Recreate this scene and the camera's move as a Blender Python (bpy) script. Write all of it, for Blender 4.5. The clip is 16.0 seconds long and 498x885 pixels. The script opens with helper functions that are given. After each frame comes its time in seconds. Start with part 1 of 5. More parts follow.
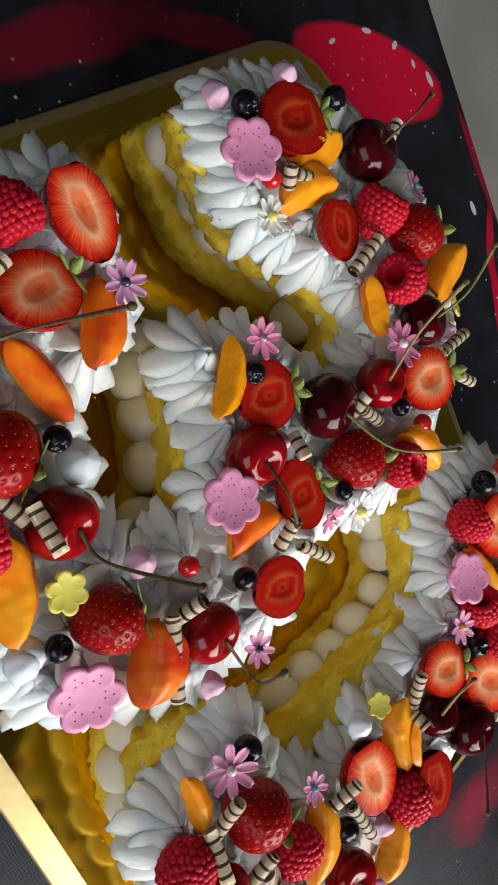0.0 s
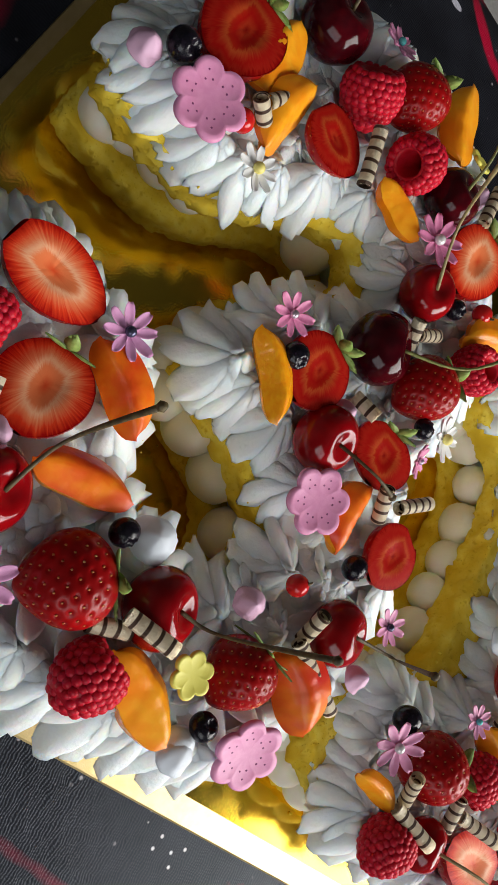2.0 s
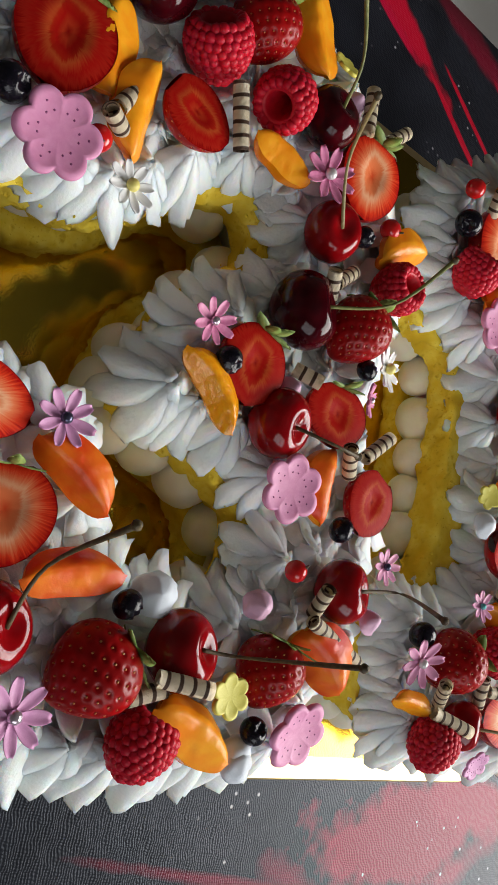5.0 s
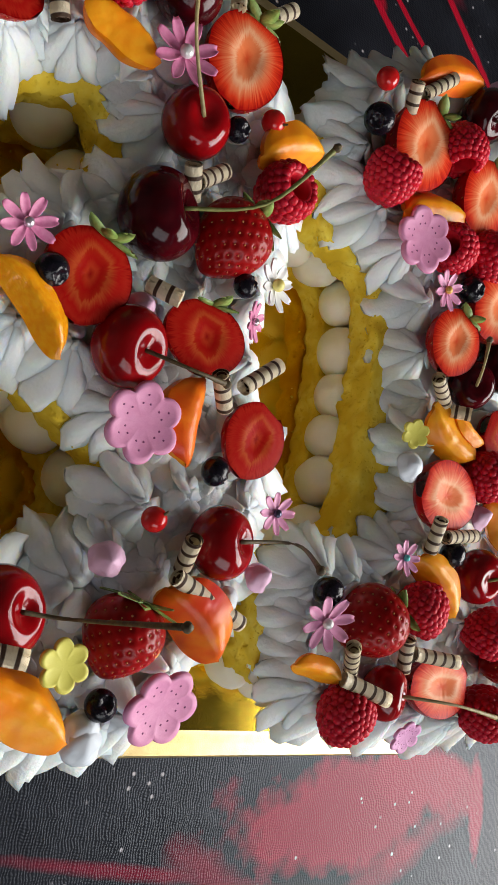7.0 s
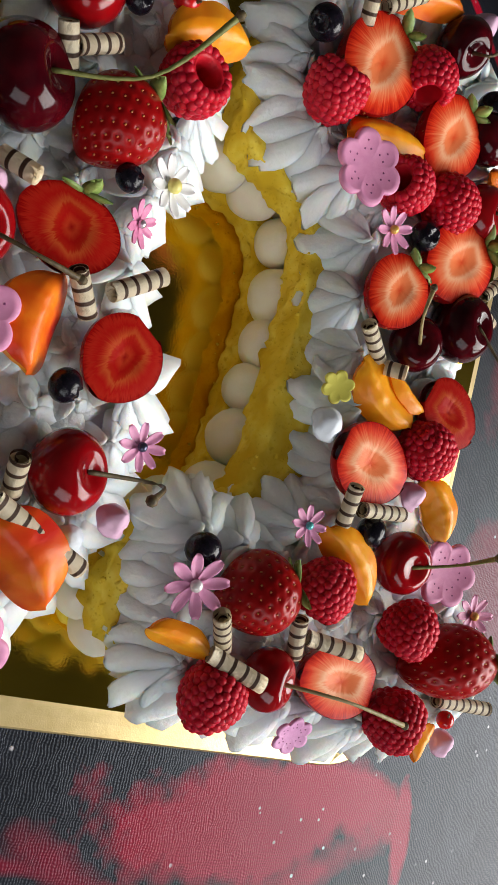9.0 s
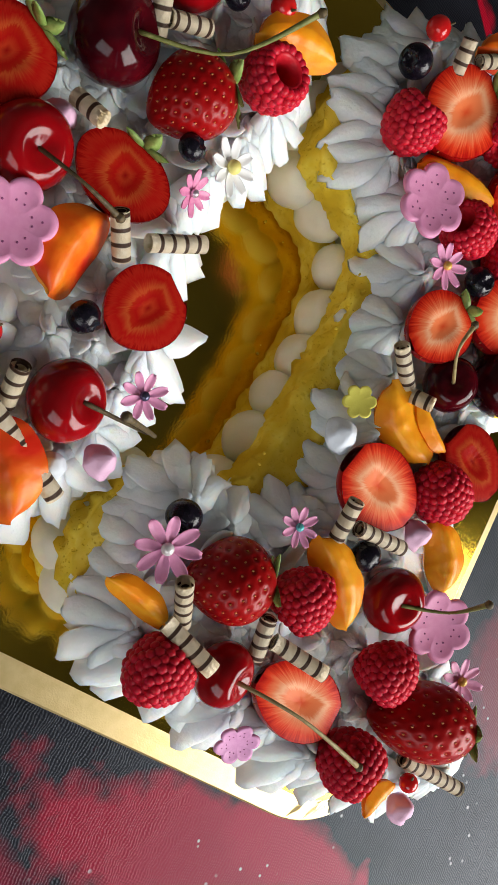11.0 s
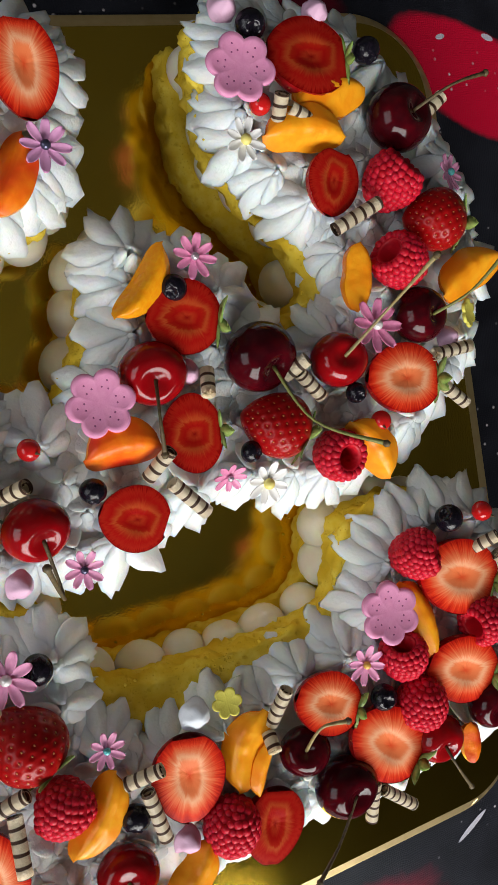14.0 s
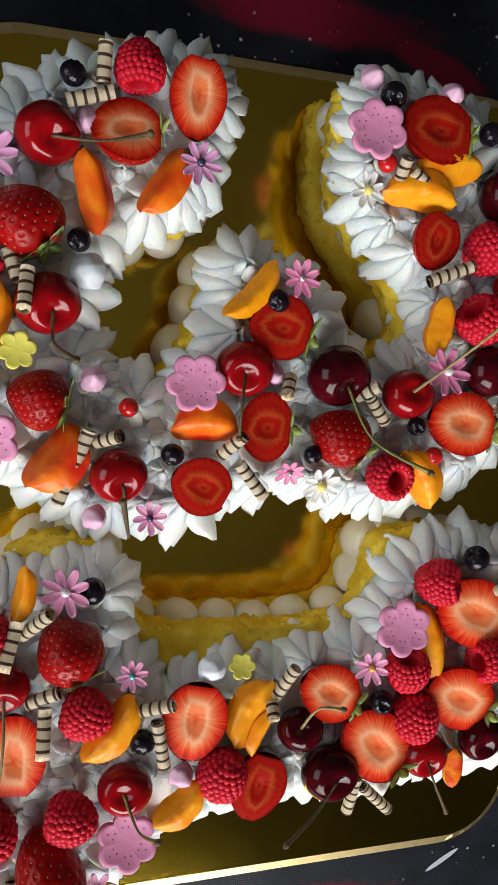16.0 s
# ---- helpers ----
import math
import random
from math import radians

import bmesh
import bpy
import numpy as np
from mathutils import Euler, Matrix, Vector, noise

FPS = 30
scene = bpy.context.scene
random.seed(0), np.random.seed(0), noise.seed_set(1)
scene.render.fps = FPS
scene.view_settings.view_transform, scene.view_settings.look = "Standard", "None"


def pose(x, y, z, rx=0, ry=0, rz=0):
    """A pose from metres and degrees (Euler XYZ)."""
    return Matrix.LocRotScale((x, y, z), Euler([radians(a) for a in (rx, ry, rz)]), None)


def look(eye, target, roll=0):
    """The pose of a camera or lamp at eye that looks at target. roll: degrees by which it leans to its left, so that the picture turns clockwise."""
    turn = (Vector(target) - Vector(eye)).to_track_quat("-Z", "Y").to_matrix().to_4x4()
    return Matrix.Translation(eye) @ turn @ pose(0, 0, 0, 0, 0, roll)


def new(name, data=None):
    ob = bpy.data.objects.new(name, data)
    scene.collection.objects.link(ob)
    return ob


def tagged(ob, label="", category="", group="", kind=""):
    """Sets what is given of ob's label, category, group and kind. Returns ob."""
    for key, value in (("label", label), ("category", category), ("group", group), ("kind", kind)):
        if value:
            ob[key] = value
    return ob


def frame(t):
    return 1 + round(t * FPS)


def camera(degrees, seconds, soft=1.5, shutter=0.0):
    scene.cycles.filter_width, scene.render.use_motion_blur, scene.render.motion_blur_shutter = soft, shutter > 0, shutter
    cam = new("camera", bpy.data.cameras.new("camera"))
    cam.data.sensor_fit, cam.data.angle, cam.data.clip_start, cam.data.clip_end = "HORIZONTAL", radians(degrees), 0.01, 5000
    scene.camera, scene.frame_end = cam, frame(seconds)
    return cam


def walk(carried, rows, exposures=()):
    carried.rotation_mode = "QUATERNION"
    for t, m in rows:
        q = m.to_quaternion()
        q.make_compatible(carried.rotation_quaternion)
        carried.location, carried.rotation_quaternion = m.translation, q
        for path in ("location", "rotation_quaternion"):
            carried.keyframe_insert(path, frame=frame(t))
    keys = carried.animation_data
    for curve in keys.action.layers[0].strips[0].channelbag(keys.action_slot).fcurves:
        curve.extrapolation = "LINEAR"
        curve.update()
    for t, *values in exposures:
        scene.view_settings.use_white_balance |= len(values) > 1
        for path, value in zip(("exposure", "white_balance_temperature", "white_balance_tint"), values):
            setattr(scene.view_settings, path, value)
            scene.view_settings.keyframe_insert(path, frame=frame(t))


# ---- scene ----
cam = camera(34.85, 16.0, soft=1.2)
PATH = [
    (0, (-0.19858, 0.06260, 0.31347), (0.02019, -0.05922, 0.00153), 88.966),
    (0.5, (-0.19242, 0.06537, 0.29885), (0.01296, -0.06320, -0.01941), 89.563),
    (1, (-0.18005, 0.07356, 0.29036), (0.00785, -0.07061, -0.03199), 90.598),
    (1.5, (-0.16016, 0.07880, 0.28677), (0.00586, -0.08970, -0.03579), 90.384),
    (2, (-0.14356, 0.11062, 0.28320), (0.00182, -0.07402, -0.04048), 88.466),
    (2.5, (-0.13151, 0.13238, 0.28864), (-0.00500, -0.06867, -0.03319), 87.285),
    (3, (-0.12527, 0.14116, 0.29576), (-0.01525, -0.07971, -0.01905), 85.862),
    (3.2, (-0.11810, 0.14497, 0.29799), (-0.01757, -0.07779, -0.01867), 85.856),
    (5.3, (-0.08949, 0.14147, 0.27425), (-0.01116, -0.10499, -0.03091), 86.846),
    (5.5, (-0.08826, 0.13038, 0.27218), (-0.01254, -0.11630, -0.03346), 86.971),
    (6, (-0.08361, 0.10510, 0.27480), (-0.01278, -0.13929, -0.03383), 86.884),
    (6.5, (-0.08567, 0.08690, 0.28227), (-0.01773, -0.15302, -0.03050), 86.671),
    (7, (-0.08718, 0.06986, 0.28090), (-0.02114, -0.16728, -0.03438), 86.758),
    (7.5, (-0.08855, 0.05405, 0.28228), (-0.02399, -0.18015, -0.03550), 87.147),
    (8, (-0.08739, 0.03656, 0.28426), (-0.02185, -0.19406, -0.03593), 87.664),
    (8.5, (-0.09257, 0.01393, 0.27803), (-0.02595, -0.21447, -0.04353), 89.022),
    (9, (-0.09696, -0.00003, 0.27734), (-0.02516, -0.22266, -0.04713), 90.307),
    (9.2, (-0.09930, -0.00327, 0.27498), (-0.02477, -0.22316, -0.05073), 90.712),
    (11.3, (-0.12608, -0.03612, 0.29342), (-0.01471, -0.20093, -0.05362), 91.067),
    (11.5, (-0.12693, -0.03585, 0.29626), (-0.00649, -0.19855, -0.04874), 90.557),
    (12, (-0.11536, -0.03791, 0.29837), (0.02389, -0.18685, -0.04576), 90.184),
    (12.5, (-0.10216, -0.03185, 0.30355), (0.05878, -0.15570, -0.04106), 89.336),
    (13, (-0.10197, -0.03172, 0.32868), (0.06511, -0.12831, -0.02169), 91.274),
    (13.5, (-0.10740, -0.02916, 0.34066), (0.05925, -0.09676, -0.01664), 92.695),
    (14, (-0.11233, -0.03089, 0.35524), (0.04221, -0.08672, -0.00945), 98.159),
    (14.5, (-0.11470, -0.03415, 0.35931), (0.02777, -0.08474, -0.01102), 103.464),
    (15, (-0.11323, -0.03980, 0.37103), (0.01872, -0.08829, -0.00345), 107.878),
    (15.5, (-0.11716, -0.04096, 0.39113), (0.00881, -0.08532, 0.01408), 109.428),
    (16, (-0.12514, -0.04056, 0.40140), (-0.00627, -0.07805, 0.02131), 109.009),
]
walk(cam, [(t, look(eye, target, roll)) for t, eye, target, roll in PATH])

# ---------------------------------------------------------------- light
world = bpy.data.worlds.new("sky")
scene.world = world
world.use_nodes = True
sky = world.node_tree.nodes.new("ShaderNodeTexSky")
sky.sky_type, sky.sun_disc = "NISHITA", False
sky.sun_elevation, sky.sun_rotation = radians(35), radians(200)
world.node_tree.links.new(sky.outputs[0], world.node_tree.nodes["Background"].inputs[0])
world.node_tree.nodes["Background"].inputs[1].default_value = 0.12


def window_light(name, eye, target, wide, high, watts, colour):
    lamp = bpy.data.lights.new(name, "AREA")
    lamp.shape, lamp.size, lamp.size_y, lamp.energy, lamp.color = "RECTANGLE", wide, high, watts, colour
    ob = new(name, lamp)
    ob.matrix_world = look(eye, target)
    return ob


window_light("window_light", (-0.35, -1.62, 0.90), (-0.30, 0.0, 0.14), 1.5, 1.0, 45, (1.0, 0.975, 0.93))
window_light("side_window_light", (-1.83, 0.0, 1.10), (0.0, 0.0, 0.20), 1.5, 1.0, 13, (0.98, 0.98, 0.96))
scene.view_settings.exposure = 0.0

# ---------------------------------------------------------------- materials


def mat(name, one, two=None, scale=300, rough=0.4, bump=0.0, bump_scale=600, metal=0.0, coat=0.0, sss=0.0, blush=None, blush_scale=60, detail=4.0, spec=0.5, soft=(0.35, 0.65)):
    """Two mottled colours at a fine scale, a third at a coarse one, and a fine relief."""
    m = bpy.data.materials.new(name)
    m.use_nodes = True
    n, l = m.node_tree.nodes, m.node_tree.links
    p = n["Principled BSDF"]
    p.inputs["Roughness"].default_value, p.inputs["Metallic"].default_value = rough, metal
    p.inputs["Coat Weight"].default_value, p.inputs["Coat Roughness"].default_value = coat, 0.08
    p.inputs["Specular IOR Level"].default_value = spec
    if sss:
        p.inputs["Subsurface Weight"].default_value = sss
        p.inputs["Subsurface Radius"].default_value = (1.0, 0.6, 0.4)
        p.inputs["Subsurface Scale"].default_value = 0.005
    place = n.new("ShaderNodeTexCoord")
    fine = n.new("ShaderNodeTexNoise")
    fine.inputs["Scale"].default_value, fine.inputs["Detail"].default_value = scale, detail
    l.new(place.outputs["Object"], fine.inputs["Vector"])
    mix = n.new("ShaderNodeMix")
    mix.data_type = "RGBA"
    mix.inputs[6].default_value, mix.inputs[7].default_value = (*one, 1), (*(two or one), 1)
    ramp = n.new("ShaderNodeValToRGB")
    ramp.color_ramp.elements[0].position, ramp.color_ramp.elements[1].position = 0.35, 0.65
    l.new(fine.outputs["Fac"], ramp.inputs[0])
    l.new(ramp.outputs[0], mix.inputs[0])
    colour = mix.outputs[2]
    if blush:
        info = n.new("ShaderNodeObjectInfo")
        shift = n.new("ShaderNodeVectorMath")
        shift.operation = "ADD"
        l.new(place.outputs["Object"], shift.inputs[0])
        l.new(info.outputs["Random"], shift.inputs[1])
        wide = n.new("ShaderNodeTexNoise")
        wide.inputs["Scale"].default_value, wide.inputs["Detail"].default_value = blush_scale, 1.0
        l.new(shift.outputs[0], wide.inputs["Vector"])
        r2 = n.new("ShaderNodeValToRGB")
        r2.color_ramp.elements[0].position, r2.color_ramp.elements[1].position = soft
        l.new(wide.outputs["Fac"], r2.inputs[0])
        mix2 = n.new("ShaderNodeMix")
        mix2.data_type = "RGBA"
        l.new(r2.outputs[0], mix2.inputs[0])
        l.new(colour, mix2.inputs[6])
        mix2.inputs[7].default_value = (*blush, 1)
        colour = mix2.outputs[2]
    l.new(colour, p.inputs["Base Color"])
    if bump:
        grain = n.new("ShaderNodeTexNoise")
        grain.inputs["Scale"].default_value, grain.inputs["Detail"].default_value = bump_scale, 3
        l.new(place.outputs["Object"], grain.inputs["Vector"])
        b = n.new("ShaderNodeBump")
        b.inputs["Strength"].default_value, b.inputs["Distance"].default_value = bump, 0.001
        l.new(grain.outputs["Fac"], b.inputs["Height"])
        l.new(b.outputs[0], p.inputs["Normal"])
    return m


def ramp_mat(name, stops, rough, bump, streak, coat=0.0, spec=0.10):
    """Cut fruit: colour from the middle (0) to the rim (1), broken by streaks that run outwards."""
    m = bpy.data.materials.new(name)
    m.use_nodes = True
    n, l = m.node_tree.nodes, m.node_tree.links
    p = n["Principled BSDF"]
    p.inputs["Roughness"].default_value, p.inputs["Coat Weight"].default_value = rough, coat
    p.inputs["Specular IOR Level"].default_value = spec
    p.inputs["Coat Roughness"].default_value = 0.1
    rho = n.new("ShaderNodeAttribute")
    rho.attribute_name = "rho"
    ray = n.new("ShaderNodeAttribute")
    ray.attribute_name = "ray"
    info = n.new("ShaderNodeObjectInfo")
    comb = n.new("ShaderNodeCombineXYZ")
    for k, op in enumerate(("COSINE", "SINE")):
        trig = n.new("ShaderNodeMath")
        trig.operation = op
        l.new(ray.outputs["Fac"], trig.inputs[0])
        grow = n.new("ShaderNodeMath")
        grow.operation = "MULTIPLY_ADD"
        grow.inputs[1].default_value = 17.0
        l.new(trig.outputs[0], grow.inputs[0])
        l.new(rho.outputs["Fac"], grow.inputs[2])
        l.new(grow.outputs[0], comb.inputs[k])
    far = n.new("ShaderNodeMath")
    far.operation = "MULTIPLY_ADD"
    far.inputs[1].default_value = 40.0
    l.new(info.outputs["Random"], far.inputs[0])
    l.new(rho.outputs["Fac"], far.inputs[2])
    l.new(far.outputs[0], comb.inputs[2])
    spread = comb
    tex = n.new("ShaderNodeTexNoise")
    tex.inputs["Scale"].default_value, tex.inputs["Detail"].default_value = 1.0, 4
    l.new(spread.outputs[0], tex.inputs["Vector"])
    mad = n.new("ShaderNodeMath")
    mad.operation = "MULTIPLY_ADD"
    reach = n.new("ShaderNodeMath")
    reach.operation = "MULTIPLY"
    l.new(rho.outputs["Fac"], reach.inputs[0])
    reach.inputs[1].default_value = streak * 2
    l.new(reach.outputs[0], mad.inputs[1])
    l.new(tex.outputs["Fac"], mad.inputs[0])
    l.new(rho.outputs["Fac"], mad.inputs[2])
    sub = n.new("ShaderNodeMath")
    sub.operation = "SUBTRACT"
    half = n.new("ShaderNodeMath")
    half.operation = "MULTIPLY"
    half.inputs[1].default_value = 0.5
    l.new(reach.outputs[0], half.inputs[0])
    l.new(half.outputs[0], sub.inputs[1])
    l.new(mad.outputs[0], sub.inputs[0])
    ramp = n.new("ShaderNodeValToRGB")
    el = ramp.color_ramp.elements
    while len(el) < len(stops):
        el.new(0.5)
    for e, (pos, c) in zip(el, stops):
        e.position, e.color = pos, (*c, 1)
    l.new(sub.outputs[0], ramp.inputs[0])
    l.new(ramp.outputs[0], p.inputs["Base Color"])
    b = n.new("ShaderNodeBump")
    b.inputs["Strength"].default_value, b.inputs["Distance"].default_value = bump, 0.001
    l.new(tex.outputs["Fac"], b.inputs["Height"])
    l.new(b.outputs[0], p.inputs["Normal"])
    return m


def sponge_mat():
    """Airy yellow crumb: open pores of two sizes over mottled yellow."""
    m = mat("sponge", (0.86, 0.64, 0.05), (0.93, 0.76, 0.12), 260, 0.9, blush=(0.74, 0.50, 0.03), blush_scale=70, detail=6, spec=0.15)
    n, l = m.node_tree.nodes, m.node_tree.links
    p = n["Principled BSDF"]
    base = p.inputs["Base Color"].links[0].from_socket
    place = n.new("ShaderNodeTexCoord")
    warp = n.new("ShaderNodeTexNoise")
    warp.inputs["Scale"].default_value, warp.inputs["Detail"].default_value = 300, 3
    l.new(place.outputs["Object"], warp.inputs["Vector"])
    bend = n.new("ShaderNodeVectorMath")
    bend.operation = "MULTIPLY_ADD"
    bend.inputs[1].default_value = (0.003, 0.003, 0.003)
    l.new(warp.outputs["Color"], bend.inputs[0])
    l.new(place.outputs["Object"], bend.inputs[2])
    masks = []
    for scale, low, high in ((230, 0.06, 0.30), (620, 0.02, 0.26)):
        v = n.new("ShaderNodeTexVoronoi")
        v.inputs["Scale"].default_value = scale
        l.new(bend.outputs[0], v.inputs["Vector"])
        r = n.new("ShaderNodeMapRange")
        r.inputs["From Min"].default_value, r.inputs["From Max"].default_value = low, high
        l.new(v.outputs["Distance"], r.inputs["Value"])
        masks.append(r.outputs[0])
    both = n.new("ShaderNodeMath")
    both.operation = "MULTIPLY"
    l.new(masks[0], both.inputs[0])
    l.new(masks[1], both.inputs[1])
    mix = n.new("ShaderNodeMix")
    mix.data_type = "RGBA"
    l.new(both.outputs[0], mix.inputs[0])
    mix.inputs[6].default_value = (0.76, 0.53, 0.04, 1)
    l.new(base, mix.inputs[7])
    l.new(mix.outputs[2], p.inputs["Base Color"])
    b = n.new("ShaderNodeBump")
    b.inputs["Strength"].default_value, b.inputs["Distance"].default_value = 0.45, 0.0012
    l.new(both.outputs[0], b.inputs["Height"])
    l.new(b.outputs[0], p.inputs["Normal"])
    return m


CREAM = mat("whipped_cream", (0.89, 0.92, 0.88), (0.93, 0.95, 0.91), 160, 0.44, 0.40, 420, sss=0.6, spec=0.4)
BUTTER = mat("filling_cream", (0.88, 0.85, 0.73), (0.92, 0.89, 0.79), 120, 0.42, 0.15, 400, sss=0.4, spec=0.35)
SPONGE = sponge_mat()
CHERRY = {
    "red": mat("red_cherry_skin", (0.27, 0.002, 0.005), (0.31, 0.003, 0.005), 3, 0.11, 0.0, 300, blush=(0.18, 0.002, 0.004), blush_scale=1.3, spec=0.36),
    "dark": mat("dark_cherry_skin", (0.040, 0.0015, 0.004), (0.075, 0.002, 0.005), 3, 0.10, 0.0, 300, blush=(0.022, 0.001, 0.003), blush_scale=1.2, spec=0.24),
}
STEM = {
    "brown": mat("brown_stem", (0.12, 0.085, 0.03), (0.06, 0.04, 0.018), 500, 0.6, 0.3, 900),
    "green": mat("green_stem", (0.13, 0.15, 0.03), (0.22, 0.22, 0.06), 400, 0.55, 0.3, 900),
    "pale": mat("pale_stem", (0.34, 0.28, 0.12), (0.25, 0.18, 0.07), 400, 0.55, 0.3, 900),
}
STRAW = mat("strawberry_skin", (0.32, 0.003, 0.004), (0.38, 0.004, 0.005), 150, 0.30, 0.0, 500, spec=0.22, blush=(0.26, 0.002, 0.003), blush_scale=60)
SEED = mat("strawberry_seed", (0.62, 0.28, 0.08), (0.50, 0.14, 0.04), 800, 0.35)
LEAF = mat("calyx_leaf", (0.13, 0.24, 0.04), (0.28, 0.38, 0.10), 250, 0.5, 0.4, 700)
FLESH = {
    "pale": ramp_mat("pale_strawberry_flesh", [(0.0, (0.76, 0.08, 0.02)), (0.18, (0.84, 0.20, 0.07)), (0.32, (0.84, 0.22, 0.08)), (0.42, (0.92, 0.46, 0.26)), (0.58, (0.86, 0.22, 0.09)), (0.80, (0.76, 0.05, 0.014)), (1.0, (0.46, 0.005, 0.004))], 0.36, 0.10, 0.34),
    "deep": ramp_mat("deep_strawberry_flesh", [(0.0, (0.24, 0.004, 0.004)), (0.12, (0.40, 0.03, 0.010)), (0.26, (0.34, 0.006, 0.005)), (0.40, (0.36, 0.014, 0.006)), (0.46, (0.43, 0.065, 0.016)), (0.60, (0.38, 0.022, 0.009)), (0.70, (0.35, 0.006, 0.005)), (0.86, (0.38, 0.016, 0.008)), (1.0, (0.26, 0.003, 0.003))], 0.34, 0.12, 0.36, spec=0.03),
}
RASP = mat("raspberry_drupelet", (0.50, 0.005, 0.018), (0.58, 0.010, 0.034), 200, 0.42, 0.0, 900, spec=0.22, sss=0.35)
HOLE = mat("raspberry_hollow", (0.52, 0.006, 0.018), (0.46, 0.005, 0.016), 300, 0.45, 0.2, 700, spec=0.3)
BLUE = mat("blueberry_skin", (0.004, 0.004, 0.007), (0.010, 0.007, 0.013), 3, 0.20, 0.15, 6, spec=0.3)
APRI = mat("apricot_skin", (0.86, 0.25, 0.004), (0.88, 0.27, 0.005), 4, 0.25, 0.3, 9, blush=(0.82, 0.17, 0.004), blush_scale=1.8, spec=0.4, soft=(0.3, 0.75))
APRI_RED = mat("blushed_apricot_flesh", (0.88, 0.16, 0.006), (0.90, 0.24, 0.010), 7, 0.34, 0.14, 14, blush=(0.62, 0.020, 0.006), blush_scale=2.2, spec=0.3, soft=(0.35, 0.7), sss=0.2)
APRI_CUT = mat("apricot_flesh", (0.93, 0.33, 0.008), (0.95, 0.40, 0.016), 8, 0.34, 0.14, 14, spec=0.3, blush=(0.90, 0.24, 0.005), blush_scale=2.4, soft=(0.4, 0.8), sss=0.2)
MANDARIN = mat("mandarin_segment", (0.92, 0.30, 0.004), (0.95, 0.40, 0.010), 14, 0.20, 0.35, 14)
PINK = mat("pink_sugar", (0.70, 0.26, 0.46), (0.74, 0.30, 0.50), 6, 0.50, 0.08, 900, sss=0.05)
PINK_DEEP = mat("deep_pink_sugar", (0.66, 0.18, 0.36), (0.72, 0.25, 0.43), 6, 0.45, 0.08, 900)
LILAC = mat("lilac_sugar", (0.68, 0.30, 0.55), (0.72, 0.34, 0.59), 6, 0.5, 0.08, 900)
PIT = mat("pricked_dot", (0.26, 0.05, 0.16), (0.22, 0.04, 0.14), 300, 0.6)
WHITE = mat("white_sugar", (0.80, 0.80, 0.80), (0.84, 0.84, 0.83), 150, 0.45, 0.08, 900)
YELLOW = mat("yellow_sugar", (0.72, 0.66, 0.09), (0.78, 0.72, 0.14), 150, 0.5, 0.1, 900)
KISS = mat("pink_meringue", (0.70, 0.42, 0.60), (0.74, 0.47, 0.64), 150, 0.5, 0.15, 700)
BALL = mat("white_meringue", (0.64, 0.70, 0.78), (0.72, 0.77, 0.83), 150, 0.5, 0.15, 700)
PEARL = {
    "dark": mat("dark_pearl", (0.06, 0.06, 0.11), (0.09, 0.09, 0.15), 300, 0.2, metal=0.6),
    "white": mat("white_pearl", (0.75, 0.72, 0.72), (0.8, 0.78, 0.78), 300, 0.22, metal=0.2),
    "teal": mat("teal_pearl", (0.08, 0.42, 0.44), (0.12, 0.50, 0.50), 300, 0.22, metal=0.2),
    "gold": mat("orange_pearl", (0.66, 0.36, 0.06), (0.72, 0.44, 0.09), 300, 0.3, metal=0.1),
    "yellow": mat("yellow_pearl", (0.74, 0.64, 0.16), (0.78, 0.70, 0.22), 300, 0.4),
    "silver": mat("silver_pearl", (0.6, 0.5, 0.58), (0.7, 0.6, 0.68), 300, 0.2, metal=0.7),
}
CURRANT = mat("currant_skin", (0.50, 0.008, 0.010), (0.58, 0.014, 0.012), 200, 0.12, coat=0.0)


def wafer_mat():
    m = mat("striped_wafer", (0.84, 0.74, 0.55), (0.90, 0.81, 0.63), 500, 0.55, 0.4, 900)
    n, l = m.node_tree.nodes, m.node_tree.links
    p = n["Principled BSDF"]
    base = p.inputs["Base Color"].links[0].from_socket
    place = n.new("ShaderNodeTexCoord")
    wave = n.new("ShaderNodeTexWave")
    wave.wave_type, wave.bands_direction = "BANDS", "Z"
    wave.inputs["Scale"].default_value, wave.inputs["Distortion"].default_value = 72.0, 0.9
    wave.inputs["Detail"].default_value, wave.inputs["Detail Scale"].default_value = 2.0, 1.2
    l.new(place.outputs["Object"], wave.inputs["Vector"])
    ramp = n.new("ShaderNodeValToRGB")
    ramp.color_ramp.elements[0].position, ramp.color_ramp.elements[1].position = 0.72, 0.88
    l.new(wave.outputs["Fac"], ramp.inputs[0])
    mix = n.new("ShaderNodeMix")
    mix.data_type = "RGBA"
    l.new(ramp.outputs[0], mix.inputs[0])
    l.new(base, mix.inputs[6])
    mix.inputs[7].default_value = (0.085, 0.038, 0.018, 1)
    l.new(mix.outputs[2], p.inputs["Base Color"])
    return m


WAFER = wafer_mat()


